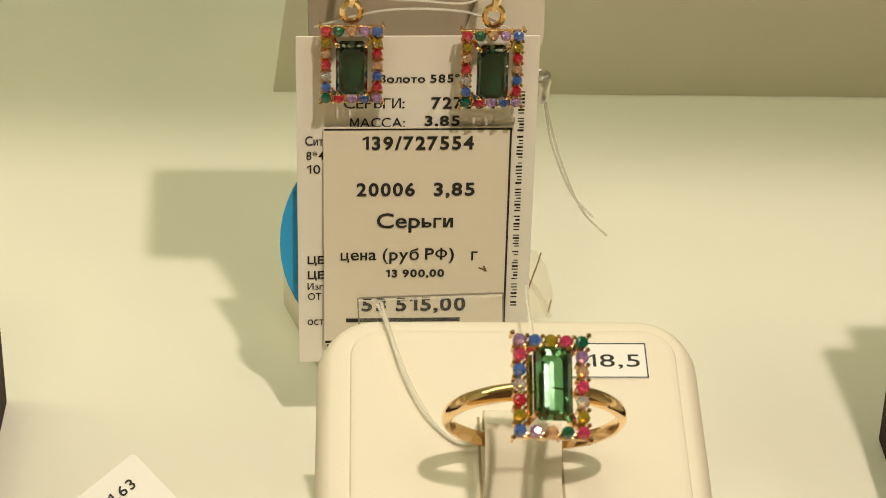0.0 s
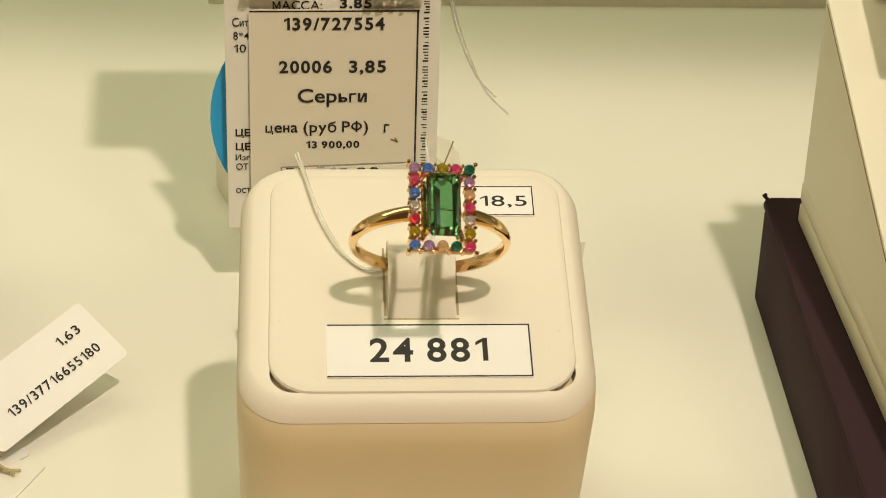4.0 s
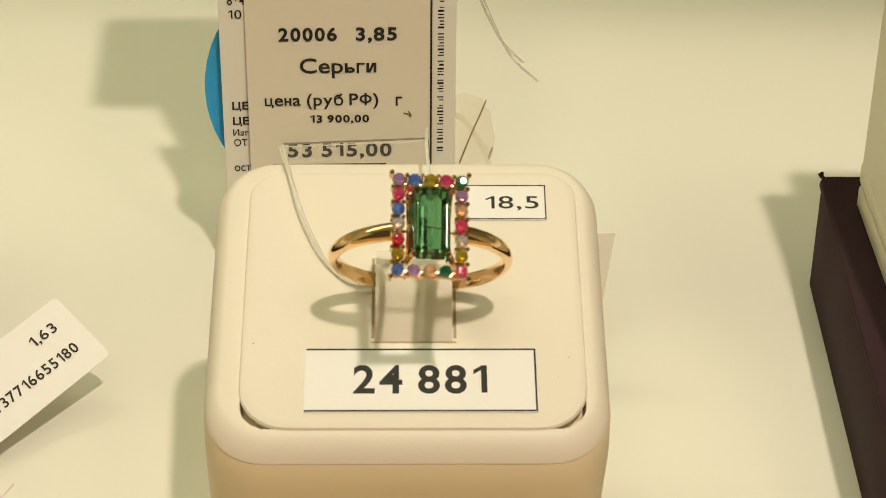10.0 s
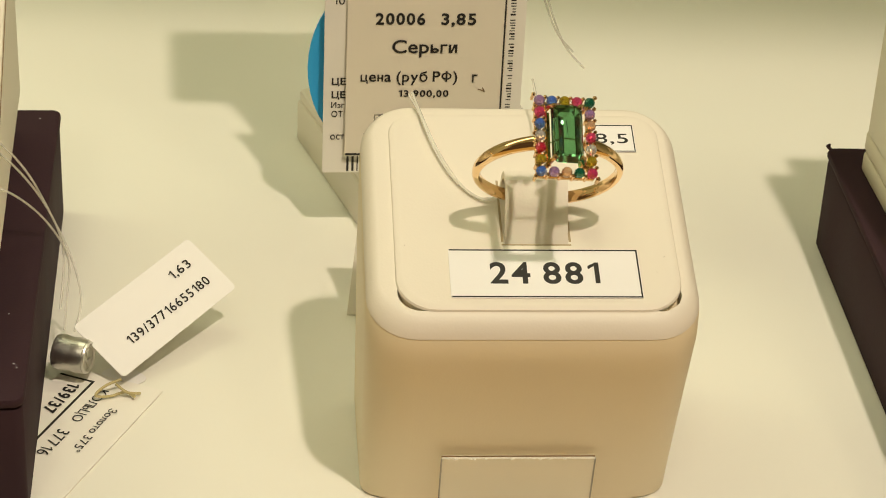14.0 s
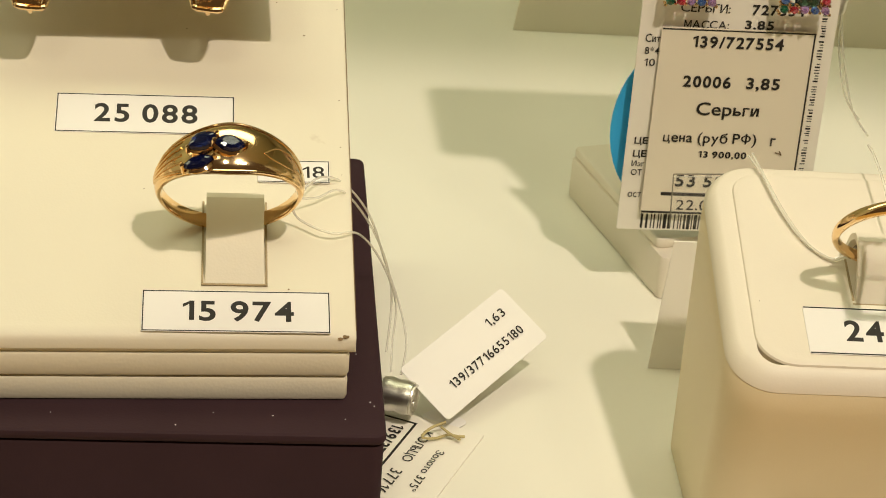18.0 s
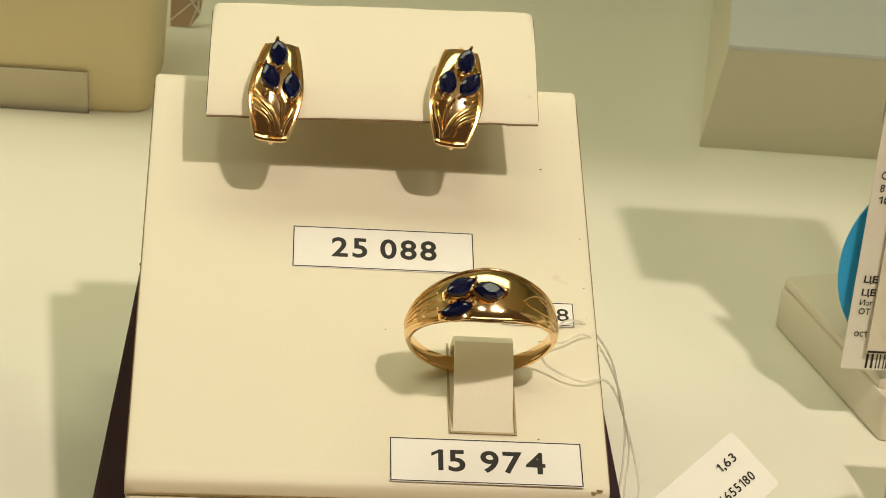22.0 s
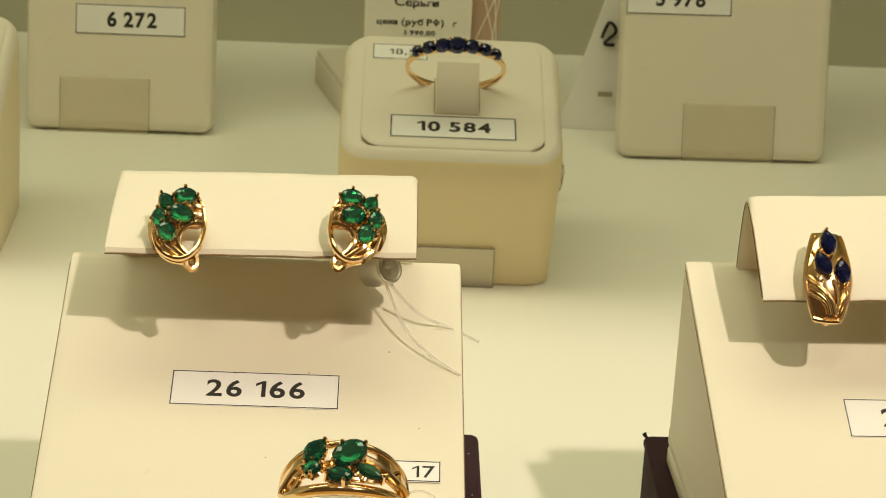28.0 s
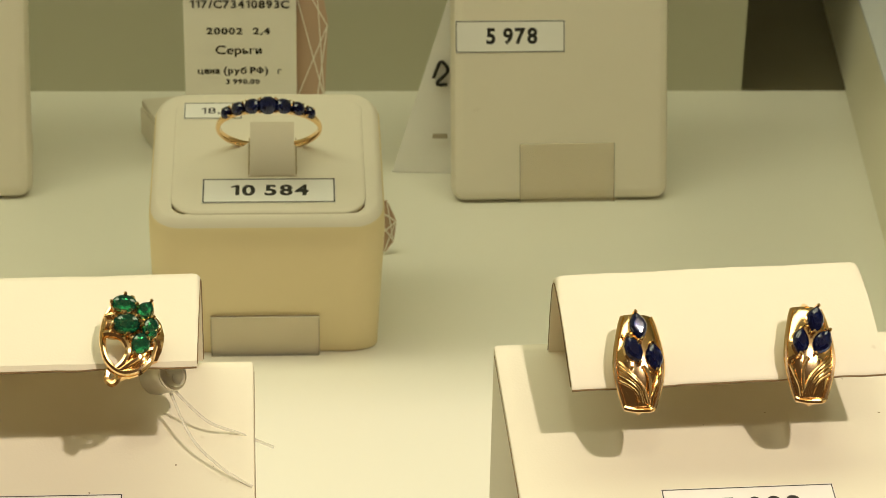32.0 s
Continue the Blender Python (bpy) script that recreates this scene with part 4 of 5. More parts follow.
sapphire_earring(B_AT @ metres(on_flap(24.0, 9.9, 1.4, FLAP_B, 45)) @ Matrix.Rotation(radians(-4), 4, "Z") @ SLIM_B, False)
sapphire_earring(B_AT @ metres(on_flap(51.2, 10.4, 1.4, FLAP_B, 45)) @ Matrix.Rotation(radians(-5), 4, "Z") @ SLIM_B, True)
emerald_earring(C_AT @ metres(on_flap(24.7, 9.9, 1.2, FLAP_C, 40)) @ SLIM_C, True)
emerald_earring(C_AT @ metres(on_flap(53.0, 10.7, 1.2, FLAP_C, 40)) @ SLIM_C, False)


def wide_ring(m):
    t = thing("ring", m, "wide gold ring with three dark blue marquise sapphires", "ring", "rings")
    def swell(d, reach):
        return max(0.0, 1 - (math.sqrt(d * d + 144) - 12) / reach) ** 1.15

    def wide(d):
        return 2.3 + 6.0 * swell(d, 92)

    def high(d):
        return 0.9 + 0.9 * swell(d, 95)

    def spot(deg, u, lift=0.0):
        """A place on the band: degrees from the top and -1 to 1 across it."""
        a = radians(deg)
        r = 9.75 + high(deg) * (0.4 + 0.6 * (1 - abs(u) ** 2.2) ** 0.6) + lift
        return Vector((math.sin(a), 0, math.cos(a))) * r + Vector((0, 0.5 * wide(deg) * u, 0))

    part("band", band(9.75, wide, high), GOLD, t)
    for x, y, turn in ((-3.7, 0.5, -62), (-0.2, -0.3, -88), (-4.5, -2.7, -72)):
        a = math.atan2(x, 10.6)
        m2 = Matrix.Rotation(a, 4, "Y") @ Matrix.Translation((0, y, 11.8 - 0.09 * y * y))
        m2 = m2 @ Matrix.Rotation(radians(-9 * y * -1), 4, "X")
        stones(t, m2, [("marquise", 0, 0, 0.45, turn, 2.9, 4.6)], G_SAPPHIRE, "")
    for k in range(5):
        pts = [spot(deg, (-0.8 + 0.36 * k) * f, -0.02) for deg, f in ((-82, 0.35), (-72, 0.6), (-60, 0.85), (-48, 1.0), (-38, 1.05))]
        part("carved_line", tube(pts, 0.24, 6), GOLD_ROUGH, t)
    leaf = [spot(deg, u, -0.04) for deg, u in ((24, -0.15), (34, 0.25), (46, 0.4), (58, 0.25), (66, -0.1), (56, -0.35), (42, -0.4), (30, -0.3), (24, -0.15))]
    part("carved_line", tube(leaf, 0.15, 6), GOLD_ROUGH, t)
    for u in (-0.94, 0.94):
        part("raised_edge", tube([spot(deg, u, 0.0) for deg in range(-84, 85, 12)], 0.24, 8), GOLD, t)


wide_ring(B_AT @ metres(Matrix.Translation((53.45, 21.6, 47.5)) @ Matrix.Rotation(radians(32.5), 4, "X") @ Matrix.Scale(1.005, 4)))


def leaf_ring(m):
    t = thing("ring", m, "openwork gold ring with five green stones", "ring", "rings")
    part("band", band(8.8, lambda d: 2.2 + 1.0 * max(0.0, 1 - abs(d - 75) / 30), lambda d: 0.95 if d > 62 else 0.6), GOLD, t)

    def spot(deg, y, r):
        a = radians(deg)
        return Vector((math.sin(a), 0, math.cos(a))) * r + Vector((0, y, 0))

    rails = bmesh.new()
    for y0, y1, r, rise in ((-4.7, -0.7, 0.95, 0.55), (3.1, 0.7, 0.6, 1.0)):
        pts = []
        for deg in (-96, -80, -62, -40, -20, 0, 20, 40, 62, 80, 96):
            f = max(0.0, math.cos(radians(deg))) ** 0.8
            pts.append(spot(deg, y1 + (y0 - y1) * f, 9.0 + rise * f))
        tube(pts, r, 12, rails)
    tube([spot(d, y, 10.2) for d, y in ((-60, -1.8), (-40, 0.2), (-20, -1.0), (0, -3.0), (25, -2.6), (48, 0.6))], 0.55, 8, rails)
    tube([spot(d, y, 10.2) for d, y in ((10, 1.2), (28, 0.4), (44, -0.8), (66, -1.4))], 0.6, 8, rails)
    tube([spot(d, y, 9.9) for d, y in ((-70, -1.6), (-60, -3.0), (-46, -3.2), (-40, -1.8), (-50, -0.6), (-64, -0.8), (-70, -1.6))], 0.42, 8, rails)
    part("openwork_rail", rails, GOLD, t)
    for degs, ys in (((-88, -80, -70, -58, -46, -36), (-0.2, 0.95)), ((88, 80, 72, 64, 56), (-0.9, 0.95)), ((52, 44, 36, 28), (0.1, 0.95))):
        rows = []
        for deg in degs:
            f = max(0.0, math.cos(radians(deg))) ** 0.8
            lo, hi = -0.7 - 3.7 * f, 0.7 + 2.3 * f
            rows.append([spot(deg, lo + (hi - lo) * (0.5 + 0.5 * u), 9.35 + 0.9 * f + 0.25 * (1 - u * u)) for u in np.linspace(ys[0], ys[1], 6)])
        part("side_plate", loft([p + [q * 0.95 for q in p[::-1]] for p in rows]), GOLD, t)
    for shape, x, y, turn, w, h in (("pear", -4.2, 1.5, -50, 3.0, 3.9), ("oval", 0.7, 0.6, -52, 3.6, 5.2), ("round", -4.6, -1.6, 0, 2.7, 2.7), ("oval", -0.5, -3.1, -70, 3.1, 3.6), ("marquise", 3.7, -2.2, 58, 2.8, 4.2)):
        a = math.atan2(x, 10.4)
        m2 = Matrix.Rotation(a, 4, "Y") @ Matrix.Translation((0, y, 11.2 - 0.05 * y * y)) @ Matrix.Rotation(radians(7 * y), 4, "X")
        stones(t, m2, [(shape, 0, 0, 0.2, turn, w * 1.1, h * 1.1)], G_EMERALD, "")


leaf_ring(C_AT @ metres(Matrix.Translation((52.9, 18.2, 46.4)) @ Matrix.Rotation(radians(25), 4, "X")))

# ---- the earring stand behind the green ring, with its card ----


def foot(t, w=42.0):
    part("foot", slab(w, 44, 0, 8.6, 1.2, 0.7, w / 2, 22), IVORY, t, "ivory leatherette foot")
    part("foot_top", slab(w - 0.8, 40.4, 8.6, 10.6, 1.2, 0.5, w / 2, 23.6), IVORY, t)


S1 = at(-18.0, 80.3, 0, 0, 0, 16.6)
stand_1 = thing("earring_stand", S1, "ivory earring stand with a shade-coloured board holding green earrings", "earring stand", "earring stands")
foot(stand_1, 31.0)
back_1 = S1.inverted()


def local_1(m):
    """From the room's millimetres into the stand's."""
    w = m.copy()
    w.translation = m.translation * MM
    out = back_1 @ w
    out.translation = out.translation / MM
    return out


part("post", box(-13, -5, 95.2, 98, 9.5, 86, 0.6, m=local_1(Matrix.Identity(4))), IVORY, stand_1)
# The board's taupe paints in the shade it stands in.
part("board", slab(33.0, 31, 0, 3, 1.5, 0.5, m=local_1(Matrix.Translation((-8.5, 91.5, 70.5)) @ Matrix.Rotation(radians(90), 4, "X"))), TAUPE, stand_1, "board with its shade put into a taupe colour")
leaf = [(-3.4, 63.0), (-0.8, 71.0), (2.6, 80.5), (8.3, 80.5), (8.3, 63.0)]
part("folded_leaf", loft([[local_1(Matrix.Identity(4)) @ Vector((x, y, z)) for x, z in leaf] for y in (87.5, 88.2)]), IVORY, stand_1, "pale folded leather leaf")
part("earring_flap", slab(40.5, 27.5, 0, 1.6, 2.2, 0.6, m=local_1(Matrix.Translation((-13.6, 98.6, 86.2)) @ Matrix.Rotation(radians(15), 4, "X"))), IVORY, stand_1, "sloping leatherette flap")


def upright(x, y, z, turn=0.0, lean=0.0):
    """A sheet that stands up: x to its right, y up, z towards the camera."""
    return Matrix.Translation((x, y, z)) @ Matrix.Rotation(radians(turn), 4, "Z") @ Matrix.Rotation(radians(90 - lean), 4, "X")


def printed(parent, m, rows):
    for text, x, y, w, h, bold in rows:
        lettering(text, w, h, m @ Matrix.Translation((x, y, 0)), parent, bold=bold)


card_at = upright(-9.5, 83.6, 39.25, 1.7, 0.6)
card = thing("hang_tag", at(0, 0), "white printed jewellery hang tag with a taped sticker", "tag", "hang tags")
sheet = part("card", slab(34.2, 52.7, -0.35, 0.0, 0.3, 0.08, m=card_at, n=2), CARD, card, "white printed card")
printed(sheet, card_at, [("Золото 585°", 0.2, 20.0, 11.4, 1.35, 0.02), ("СЕРЬГИ:", -6.1, 16.2, 8.6, 1.6, 0.004), ("727554", 6.6, 16.2, 9.2, 1.9, 0.03), ("МАССА:", -5.6, 13.2, 7.8, 1.5, 0.004), ("3,85", 3.6, 13.3, 5.0, 1.9, 0.03),
                         ("Сит", -14.6, 10.4, 2.6, 1.5, 0.006), ("8*4", -14.5, 8.1, 2.5, 1.4, 0.006), ("10", -14.7, 5.9, 1.9, 1.4, 0.006), ("ЦЕ", -14.5, -9.0, 2.4, 1.6, 0.02), ("ЦЕ", -14.5, -11.5, 2.4, 1.6, 0.02),
                         ("Изг", -14.6, -13.3, 2.3, 1.1, 0.006), ("ОТ", -14.7, -15.0, 2.0, 1.2, 0.006), ("ост", -14.6, -19.4, 2.4, 1.0, 0.004)])
bm = bmesh.new()
random.seed(5)
x = -12.9
while x < 13:
    w = random.choice((0.22, 0.22, 0.4, 0.6))
    box(x, x + w, -26.0, -22.6, 0.0, 0.04, m=card_at, bm=bm)
    x += w + random.choice((0.22, 0.35, 0.5))
part("barcode", bm, INK, sheet, smooth=False)
bm = bmesh.new()
y = -17.0
while y < 15.5:
    for k in range(random.choice((2, 5, 7, 8))):
        hgt = random.choice((0.14, 0.18, 0.3))
        low = random.choice((0.0, 0.0, 0.25))
        box(14.4 + low, 15.3, y, y + hgt, 0.0, 0.04, m=card_at, bm=bm)
        y += hgt + random.choice((0.26, 0.34))
    y += 0.45
part("print_bar", bm, INK, sheet, smooth=False)
stick_at = upright(-9.25, 82.7, 34.3, 1.5, 1.4)
sticker = part("sticker", slab(27.1, 35.4, -0.15, 0.0, 0.3, 0.05, m=stick_at, n=2), STICKER, card, "beige printed price sticker")
edge = bmesh.new()
box(-13.4, 13.4, 17.2, 17.45, 0.0, 0.04, m=stick_at, bm=edge)
box(13.05, 13.35, -17.5, 17.3, 0.0, 0.04, m=stick_at, bm=edge)
box(-10.3, 6.6, -14.0, -13.35, 0.0, 0.04, m=stick_at, bm=edge)
box(-13.4, 13.4, -17.5, -17.1, 0.0, 0.04, m=stick_at, bm=edge)
part("printed_border", edge, INK, sticker, smooth=False)
printed(sticker, stick_at, [("139/727554", 0.0, 15.2, 15.9, 2.2, 0.028), ("20006", -4.6, 7.9, 8.4, 2.2, 0.028), ("3,85", 5.3, 7.7, 5.9, 2.5, 0.028), ("Серьги", -0.3, 2.5, 11.1, 3.2, 0.012), ("цена (руб РФ)", -2.8, -2.9, 16.6, 2.6, 0.012),
                            ("г", 8.5, -3.0, 0.9, 1.5, 0.012), ("13 900,00", -0.2, -5.9, 8.6, 1.5, 0.03), ("53 515,00", -0.3, -11.2, 15.4, 2.7, 0.028), ("22.07", -3.6, -15.7, 7.4, 2.0, 0.006)])
bm = bmesh.new()
tube([stick_at @ Vector(p) for p in ((9.2, -5.0, 0.05), (9.8, -5.2, 0.05), (10.3, -5.5, 0.05), (9.9, -4.7, 0.05))], 0.1, 4, bm)
part("smudge", bm, EDGE, sticker, "small brown smudge")
bm = loft([[upright(-14.3, 85.6, 31.8, 1.7) @ Vector((15 * math.cos(a), 18 * math.sin(a), z)) for a in np.linspace(0, 2 * math.pi, 49)[:-1]] for z in (-0.5, 0.0)])
disc = thing("turquoise_card", at(0, 0), "turquoise oval card behind the white hang tag", "card")
part("sheet", bm, BLUE_CARD, disc)


def halo_earring(x, z, turn):
    t = thing("earring", at(x, 80.6, z, 0, 0, turn), "rose gold drop earring with dark green stone and coloured frame", "earring", "green drop earrings")
    face = Matrix.Translation((0, 0, -0.4)) @ Matrix.Rotation(radians(90), 4, "X") @ Matrix.Diagonal((1.02, 0.96, 1.0, 1.0))
    rows = ("ruby teal peach lilac sky", "olive - - - olive", "peach - - - ruby", "ruby - - - peach", "white - - - sky", "sky - - - ruby", "teal ruby lilac sky lilac")
    halo(t, face, rows, G_DARK)
    bm = bmesh.new()
    tube([(1.25 * math.sin(a), 0, 7.6 + 1.5 * math.cos(a)) for a in np.linspace(0, 6.28, 11)], 0.42, 6, bm)
    part("jump_ring", bm, GOLD, t)
    bm = bmesh.new()
    tube([(0, 0.3, 8.4), (0.3, -0.4, 10.2), (0, -0.6, 12.6), (-0.4, 1.0, 15.4), (-0.2, 5.0, 17.0), (0, 9.5, 15.6)], 0.6, 6, bm)
    part("hook", bm, GOLD, t)
    return t


halo_earring(-18.8, 63.0, 1)
halo_earring(0.7, 62.5, 2)


def seal(m, label="crimped grey metal seal with thread ends", group="seals"):
    t = thing("metal_seal", m, label, "seal", group)
    bm = bmesh.new()
    prof = [(-2.7, 2.2), (-2.5, 2.75), (-1.3, 2.95), (0.0, 2.7), (1.3, 2.95), (2.5, 2.75), (2.7, 2.2)]
    loops = [[Vector((r * math.cos(a) * (1 + 0.04 * math.sin(3 * a)), r * math.sin(a) * 0.92, z)) for a in np.linspace(0, 2 * math.pi, 20)[:-1]] for z, r in prof]
    part("body", loft(loops), STEEL, t)
    part("rolled_rim", tube([(2.35 * math.cos(a), 2.16 * math.sin(a), 2.72) for a in np.linspace(0, 2 * math.pi, 17)], 0.32, 6), STEEL, t)
    part("seam", box(-2.0, 2.0, -0.12, 0.12, 2.66, 2.86, 0.05, 1), STEEL, t)
    for dx in (-0.8, 0.9):
        bm = bmesh.new()
        loops = [[Vector((dx + r * math.cos(a), r * math.sin(a), z)) for a in np.linspace(0, 2 * math.pi, 12)[:-1]] for z, r in ((2.6, 0.85), (2.95, 0.8), (3.0, 0.5))]
        part("thread_hole", loft(loops), STEEL, t)
    return t


def thread(lines, label, r=0.19):
    t = thing("nylon_thread", at(0, 0), label, "thread", "threads")
    for pts in lines:
        part("strand", tube(pts, r, 5), NYLON, t)
    return t


seal(at(7.6, 87.4, 56.4, 8, 4, 0) @ Matrix.Scale(0.72, 4))
thread([[(8.8, 87.5, 55.0), (11.5, 90.5, 44.5), (15.8, 95.0, 33.0), (20.6, 98.7, 26.2)], [(8.8, 87.5, 55.0), (10.6, 91.0, 45.5), (14.4, 96.0, 35.0), (18.3, 98.5, 29.5)]], "two clear nylon thread ends from a seal")
thread([[(-20, 86, 70.5), (-10.0, 82.5, 71.5), (-2.5, 82, 71.5), (0.5, 84, 74)], [(-24, 86, 66), (-14, 82.6, 70), (-3, 81.6, 70.2), (4.0, 84, 66.5)]], "clear nylon thread round the earring hooks")
thread([[(-14.9, 36.5, 50.2), (-13.4, 30.0, 48.4), (-11.6, 24.4, 46.3), (-9.0, 19.2, 44.2), (-6.3, 16.4, 43.2), (-3.3, 16.8, 43.8), (-1.0, 18.2, 45.6), (0.6, 16.5, 46.4)],
        [(-15.3, 37.0, 49.6), (-13.9, 31.4, 48.9), (-12.2, 25.2, 46.6), (-9.6, 19.6, 44.5), (-6.0, 15.9, 43.4), (-3.0, 15.8, 44.2), (0.4, 15.2, 46.2)],
        [(3.0, 37.5, 52.0), (2.8, 33.0, 52.4), (3.2, 26.0, 50.5), (3.4, 20.0, 47.0), (1.5, 15.0, 45.6)]], "clear nylon loop through the green-stone ring", 0.22)
thread([[(-83.8, 27.5, 44.0), (-80.5, 35.0, 43.6), (-76.6, 37.5, 41.5), (-72.4, 40.0, 35.0), (-69.2, 45.0, 24.0), (-66.4, 45.0, 16.0), (-65.2, 42.0, 11.0), (-66.0, 37.6, 8.0)],
        [(-84.6, 26.5, 43.0), (-83.2, 27.0, 40.4), (-78.6, 25.4, 39.2), (-74.2, 28.5, 37.6), (-70.0, 39.5, 27.0), (-67.2, 45.0, 17.0), (-67.5, 42.0, 11.0), (-67.6, 38.2, 8.0)],
        [(-84.6, 28.5, 43.4), (-81.0, 31.6, 41.8), (-76.8, 34.6, 41.6), (-71.2, 41.0, 31.0), (-68.0, 45.5, 19.0), (-68.4, 41.0, 10.0)]], "clear nylon loops from the sapphire ring to a seal")
seal(at(-66.4, 36.0, 4.9, 0, 90, -20))
thread([[(-194.6, 19.5, 43.6), (-190.6, 20.6, 42.4), (-186.0, 15.0, 39.4), (-182.0, 13.5, 34.0), (-178.6, 8.5, 29.5), (-176.6, 1.5, 28.2)],
        [(-195.2, 18.0, 42.6), (-191.4, 18.6, 40.4), (-186.2, 13.6, 38.6), (-181.2, 12.6, 33.0), (-177.8, 7.0, 29.4), (-175.6, 1.0, 28.0)],
        [(-194.2, 20.6, 43.9), (-189.6, 22.6, 43.6), (-184.6, 18.0, 40.0), (-180.6, 14.0, 33.4), (-176.8, 5.0, 28.6)],
        [(-180.0, -0.6, 25.0), (-180.6, 1.2, 28.5), (-178.6, 1.6, 29.2), (-176.8, 0.6, 27.6)],
        [(-174.6, -0.4, 24.6), (-171.6, 2.0, 19.0), (-166.5, 6.0, 9.0), (-161.0, 8.0, 1.0)],
        [(-176.4, -1.4, 23.6), (-175.4, -0.6, 17.0), (-173.6, 0.5, 9.0), (-173.0, 1.0, 3.0)],
        [(-177.4, -1.4, 23.6), (-177.8, -0.8, 16.0), (-177.4, 0.5, 8.0), (-177.0, 1.0, 3.0)]], "clear nylon threads from the emerald ring through a seal")
seal(at(-176.2, -0.9, 25.6, 66, 0, -38), "round grey metal seal hanging on nylon threads")
tag = thing("turquoise_tag", at(-177.0, 2.5, 0, 0, 0, -20), "small turquoise tag under a metal seal", "tag")
part("sheet", slab(5, 16, 0, 0.4, 0.4, 0.1, m=Matrix.Translation((-0.6, 2.0, 1.2)) @ Matrix.Rotation(radians(42), 4, "X") @ Matrix.Translation((0, 7.5, 0)), n=4), BLUE_CARD, tag)
thread([[(-197.5, 60.5, 62.5), (-192.0, 58.6, 57.5), (-187.0, 59.0, 55.0), (-181.6, 58.4, 52.8)], [(-197.8, 60.3, 62.3), (-194.2, 55.0, 56.5), (-189.5, 51.5, 53.0), (-184.8, 49.2, 50.9)]], "two stiff clear nylon thread ends below an earring", 0.25)
seal(at(-198.8, 61.6, 63.8, 40, 55, 0), "flattened grey metal seal below the earring flap")


def frame_of(origin, along, up):
    ex = Vector(along).normalized()
    ez = ex.cross(Vector(up)).normalized()
    ey = ez.cross(ex)
    return Matrix(((ex.x, ey.x, ez.x, origin[0]), (ex.y, ey.y, ez.y, origin[1]), (ex.z, ey.z, ez.z, origin[2]), (0, 0, 0, 1)))


lean = frame_of((-58.2, 32.6, 2.8), (16.9, 18.9, 5.0), (-5.8, 7.5, 6.3))
t = thing("folded_tag", at(0, 0), "white folded paper tag with a printed number", "tag", "paper tags")
upper = part("upper_leaf", slab(26.4, 11.4, -0.2, 0.0, 0.8, 0.06, 13.1, 5.7, m=lean, n=5), PAPER, t, "raised printed leaf")
printed(upper, lean, [("1,63", 20.9, 8.0, 4.4, 1.8, 0.012), ("139/37716655180", 14.2, 4.0, 18.4, 1.6, 0.014)])
low = frame_of((-58.4, 32.6, 0.25), (19, 16.5, 0.0), (-7.0, 8.5, 0.0))
part("lower_leaf", slab(5.0, 6.5, -0.1, 0.1, 1.2, 0.05, 2.7, 3.3, m=low, n=4), PAPER, t)
bm = tube([(-58.6, 32.4, 2.6), (-61.0, 31.4, 2.0), (-62.4, 29.6, 1.4), (-60.2, 30.2, 0.9), (-58.0, 31.2, 1.0), (-56.4, 29.6, 1.2)], 0.23, 6)
tube([(-59.4, 31.6, 2.2), (-57.6, 30.2, 1.6), (-55.6, 30.8, 1.0)], 0.22, 6, bm)
part("tie_thread", bm, TAN_THREAD, t, "tan thread knot")
flat = frame_of((-52.2, 32.6, 0.3), (-13.6, -29.4, 0.0), (29.4, -13.6, 0.0))
t = thing("flat_tag", at(0, 0), "white printed ring tag lying on the shelf", "tag", "paper tags")
sheet = part("card", slab(42, 17.0, -0.2, 0.1, 0.4, 0.08, 21, -8.5, m=flat, n=3), CARD, t)
printed(sheet, flat @ Matrix.Translation((0, 0, 0.1)), [("Золото 375°", 14.2, -4.2, 12.4, 1.5, 0.004), ("КОЛЬЦО", 8.6, -8.3, 9.4, 2.0, 0.0), ("37716", 19.6, -8.3, 7.0, 2.0, 0.0), ("139/37", 8.6, -13.2, 8.6, 2.2, 0.028)])
edge = bmesh.new()
for x0, x1, y0, y1 in ((2.2, 2.6, -16.8, -10.8), (2.2, 34, -11.2, -10.8)):
    box(x0, x1, y0, y1, 0.1, 0.14, m=flat, bm=edge)
part("printed_border", edge, INK, sheet, smooth=False)

# ---- the card and clear pieces behind the green ring's block ----
t = thing("paper_card", at(0, 0), "plain beige paper card standing behind the ring block", "card")
pts = [(-22.8, 56.0, 0.1), (26.4, 55.4, 0.1), (29.4, 58.2, 23.8), (-20.6, 58.6, 23.2)]
sheet = part("sheet", loft([[Vector(p) for p in pts], [Vector(p) + Vector((0, 0.35, 0)) for p in pts]]), CARD, t)
bars = bmesh.new()
for z0, z1, x in ((20.6, 22.4, 24.9), (17.6, 20.2, 24.7), (15.2, 17.0, 24.6), (6.0, 7.0, 24.3)):
    box(x - 0.22, x, z0, z1, 0.02, 0.06, m=Matrix.Translation((0, 55.4, 0)) @ Matrix.Rotation(radians(83.3), 4, "X"), bm=bars)
part("print", bars, INK, sheet, "small print along its edge", smooth=False)
tab_at = Matrix.Translation((-6.9, 81.3, 20.2)) @ Matrix.Rotation(radians(-2.6), 4, "Y") @ Matrix.Rotation(radians(90), 4, "X")
clear = part("clear_tab", box(-10.7, 10.7, -5.2, 5.2, -0.2, 0.0, m=tab_at), CLEAR, card, "clear acrylic tab")
clear.visible_shadow = False
rim_edges(clear, tab_at, 21.4, 10.4, 0.0, ACRYLIC_EDGE)
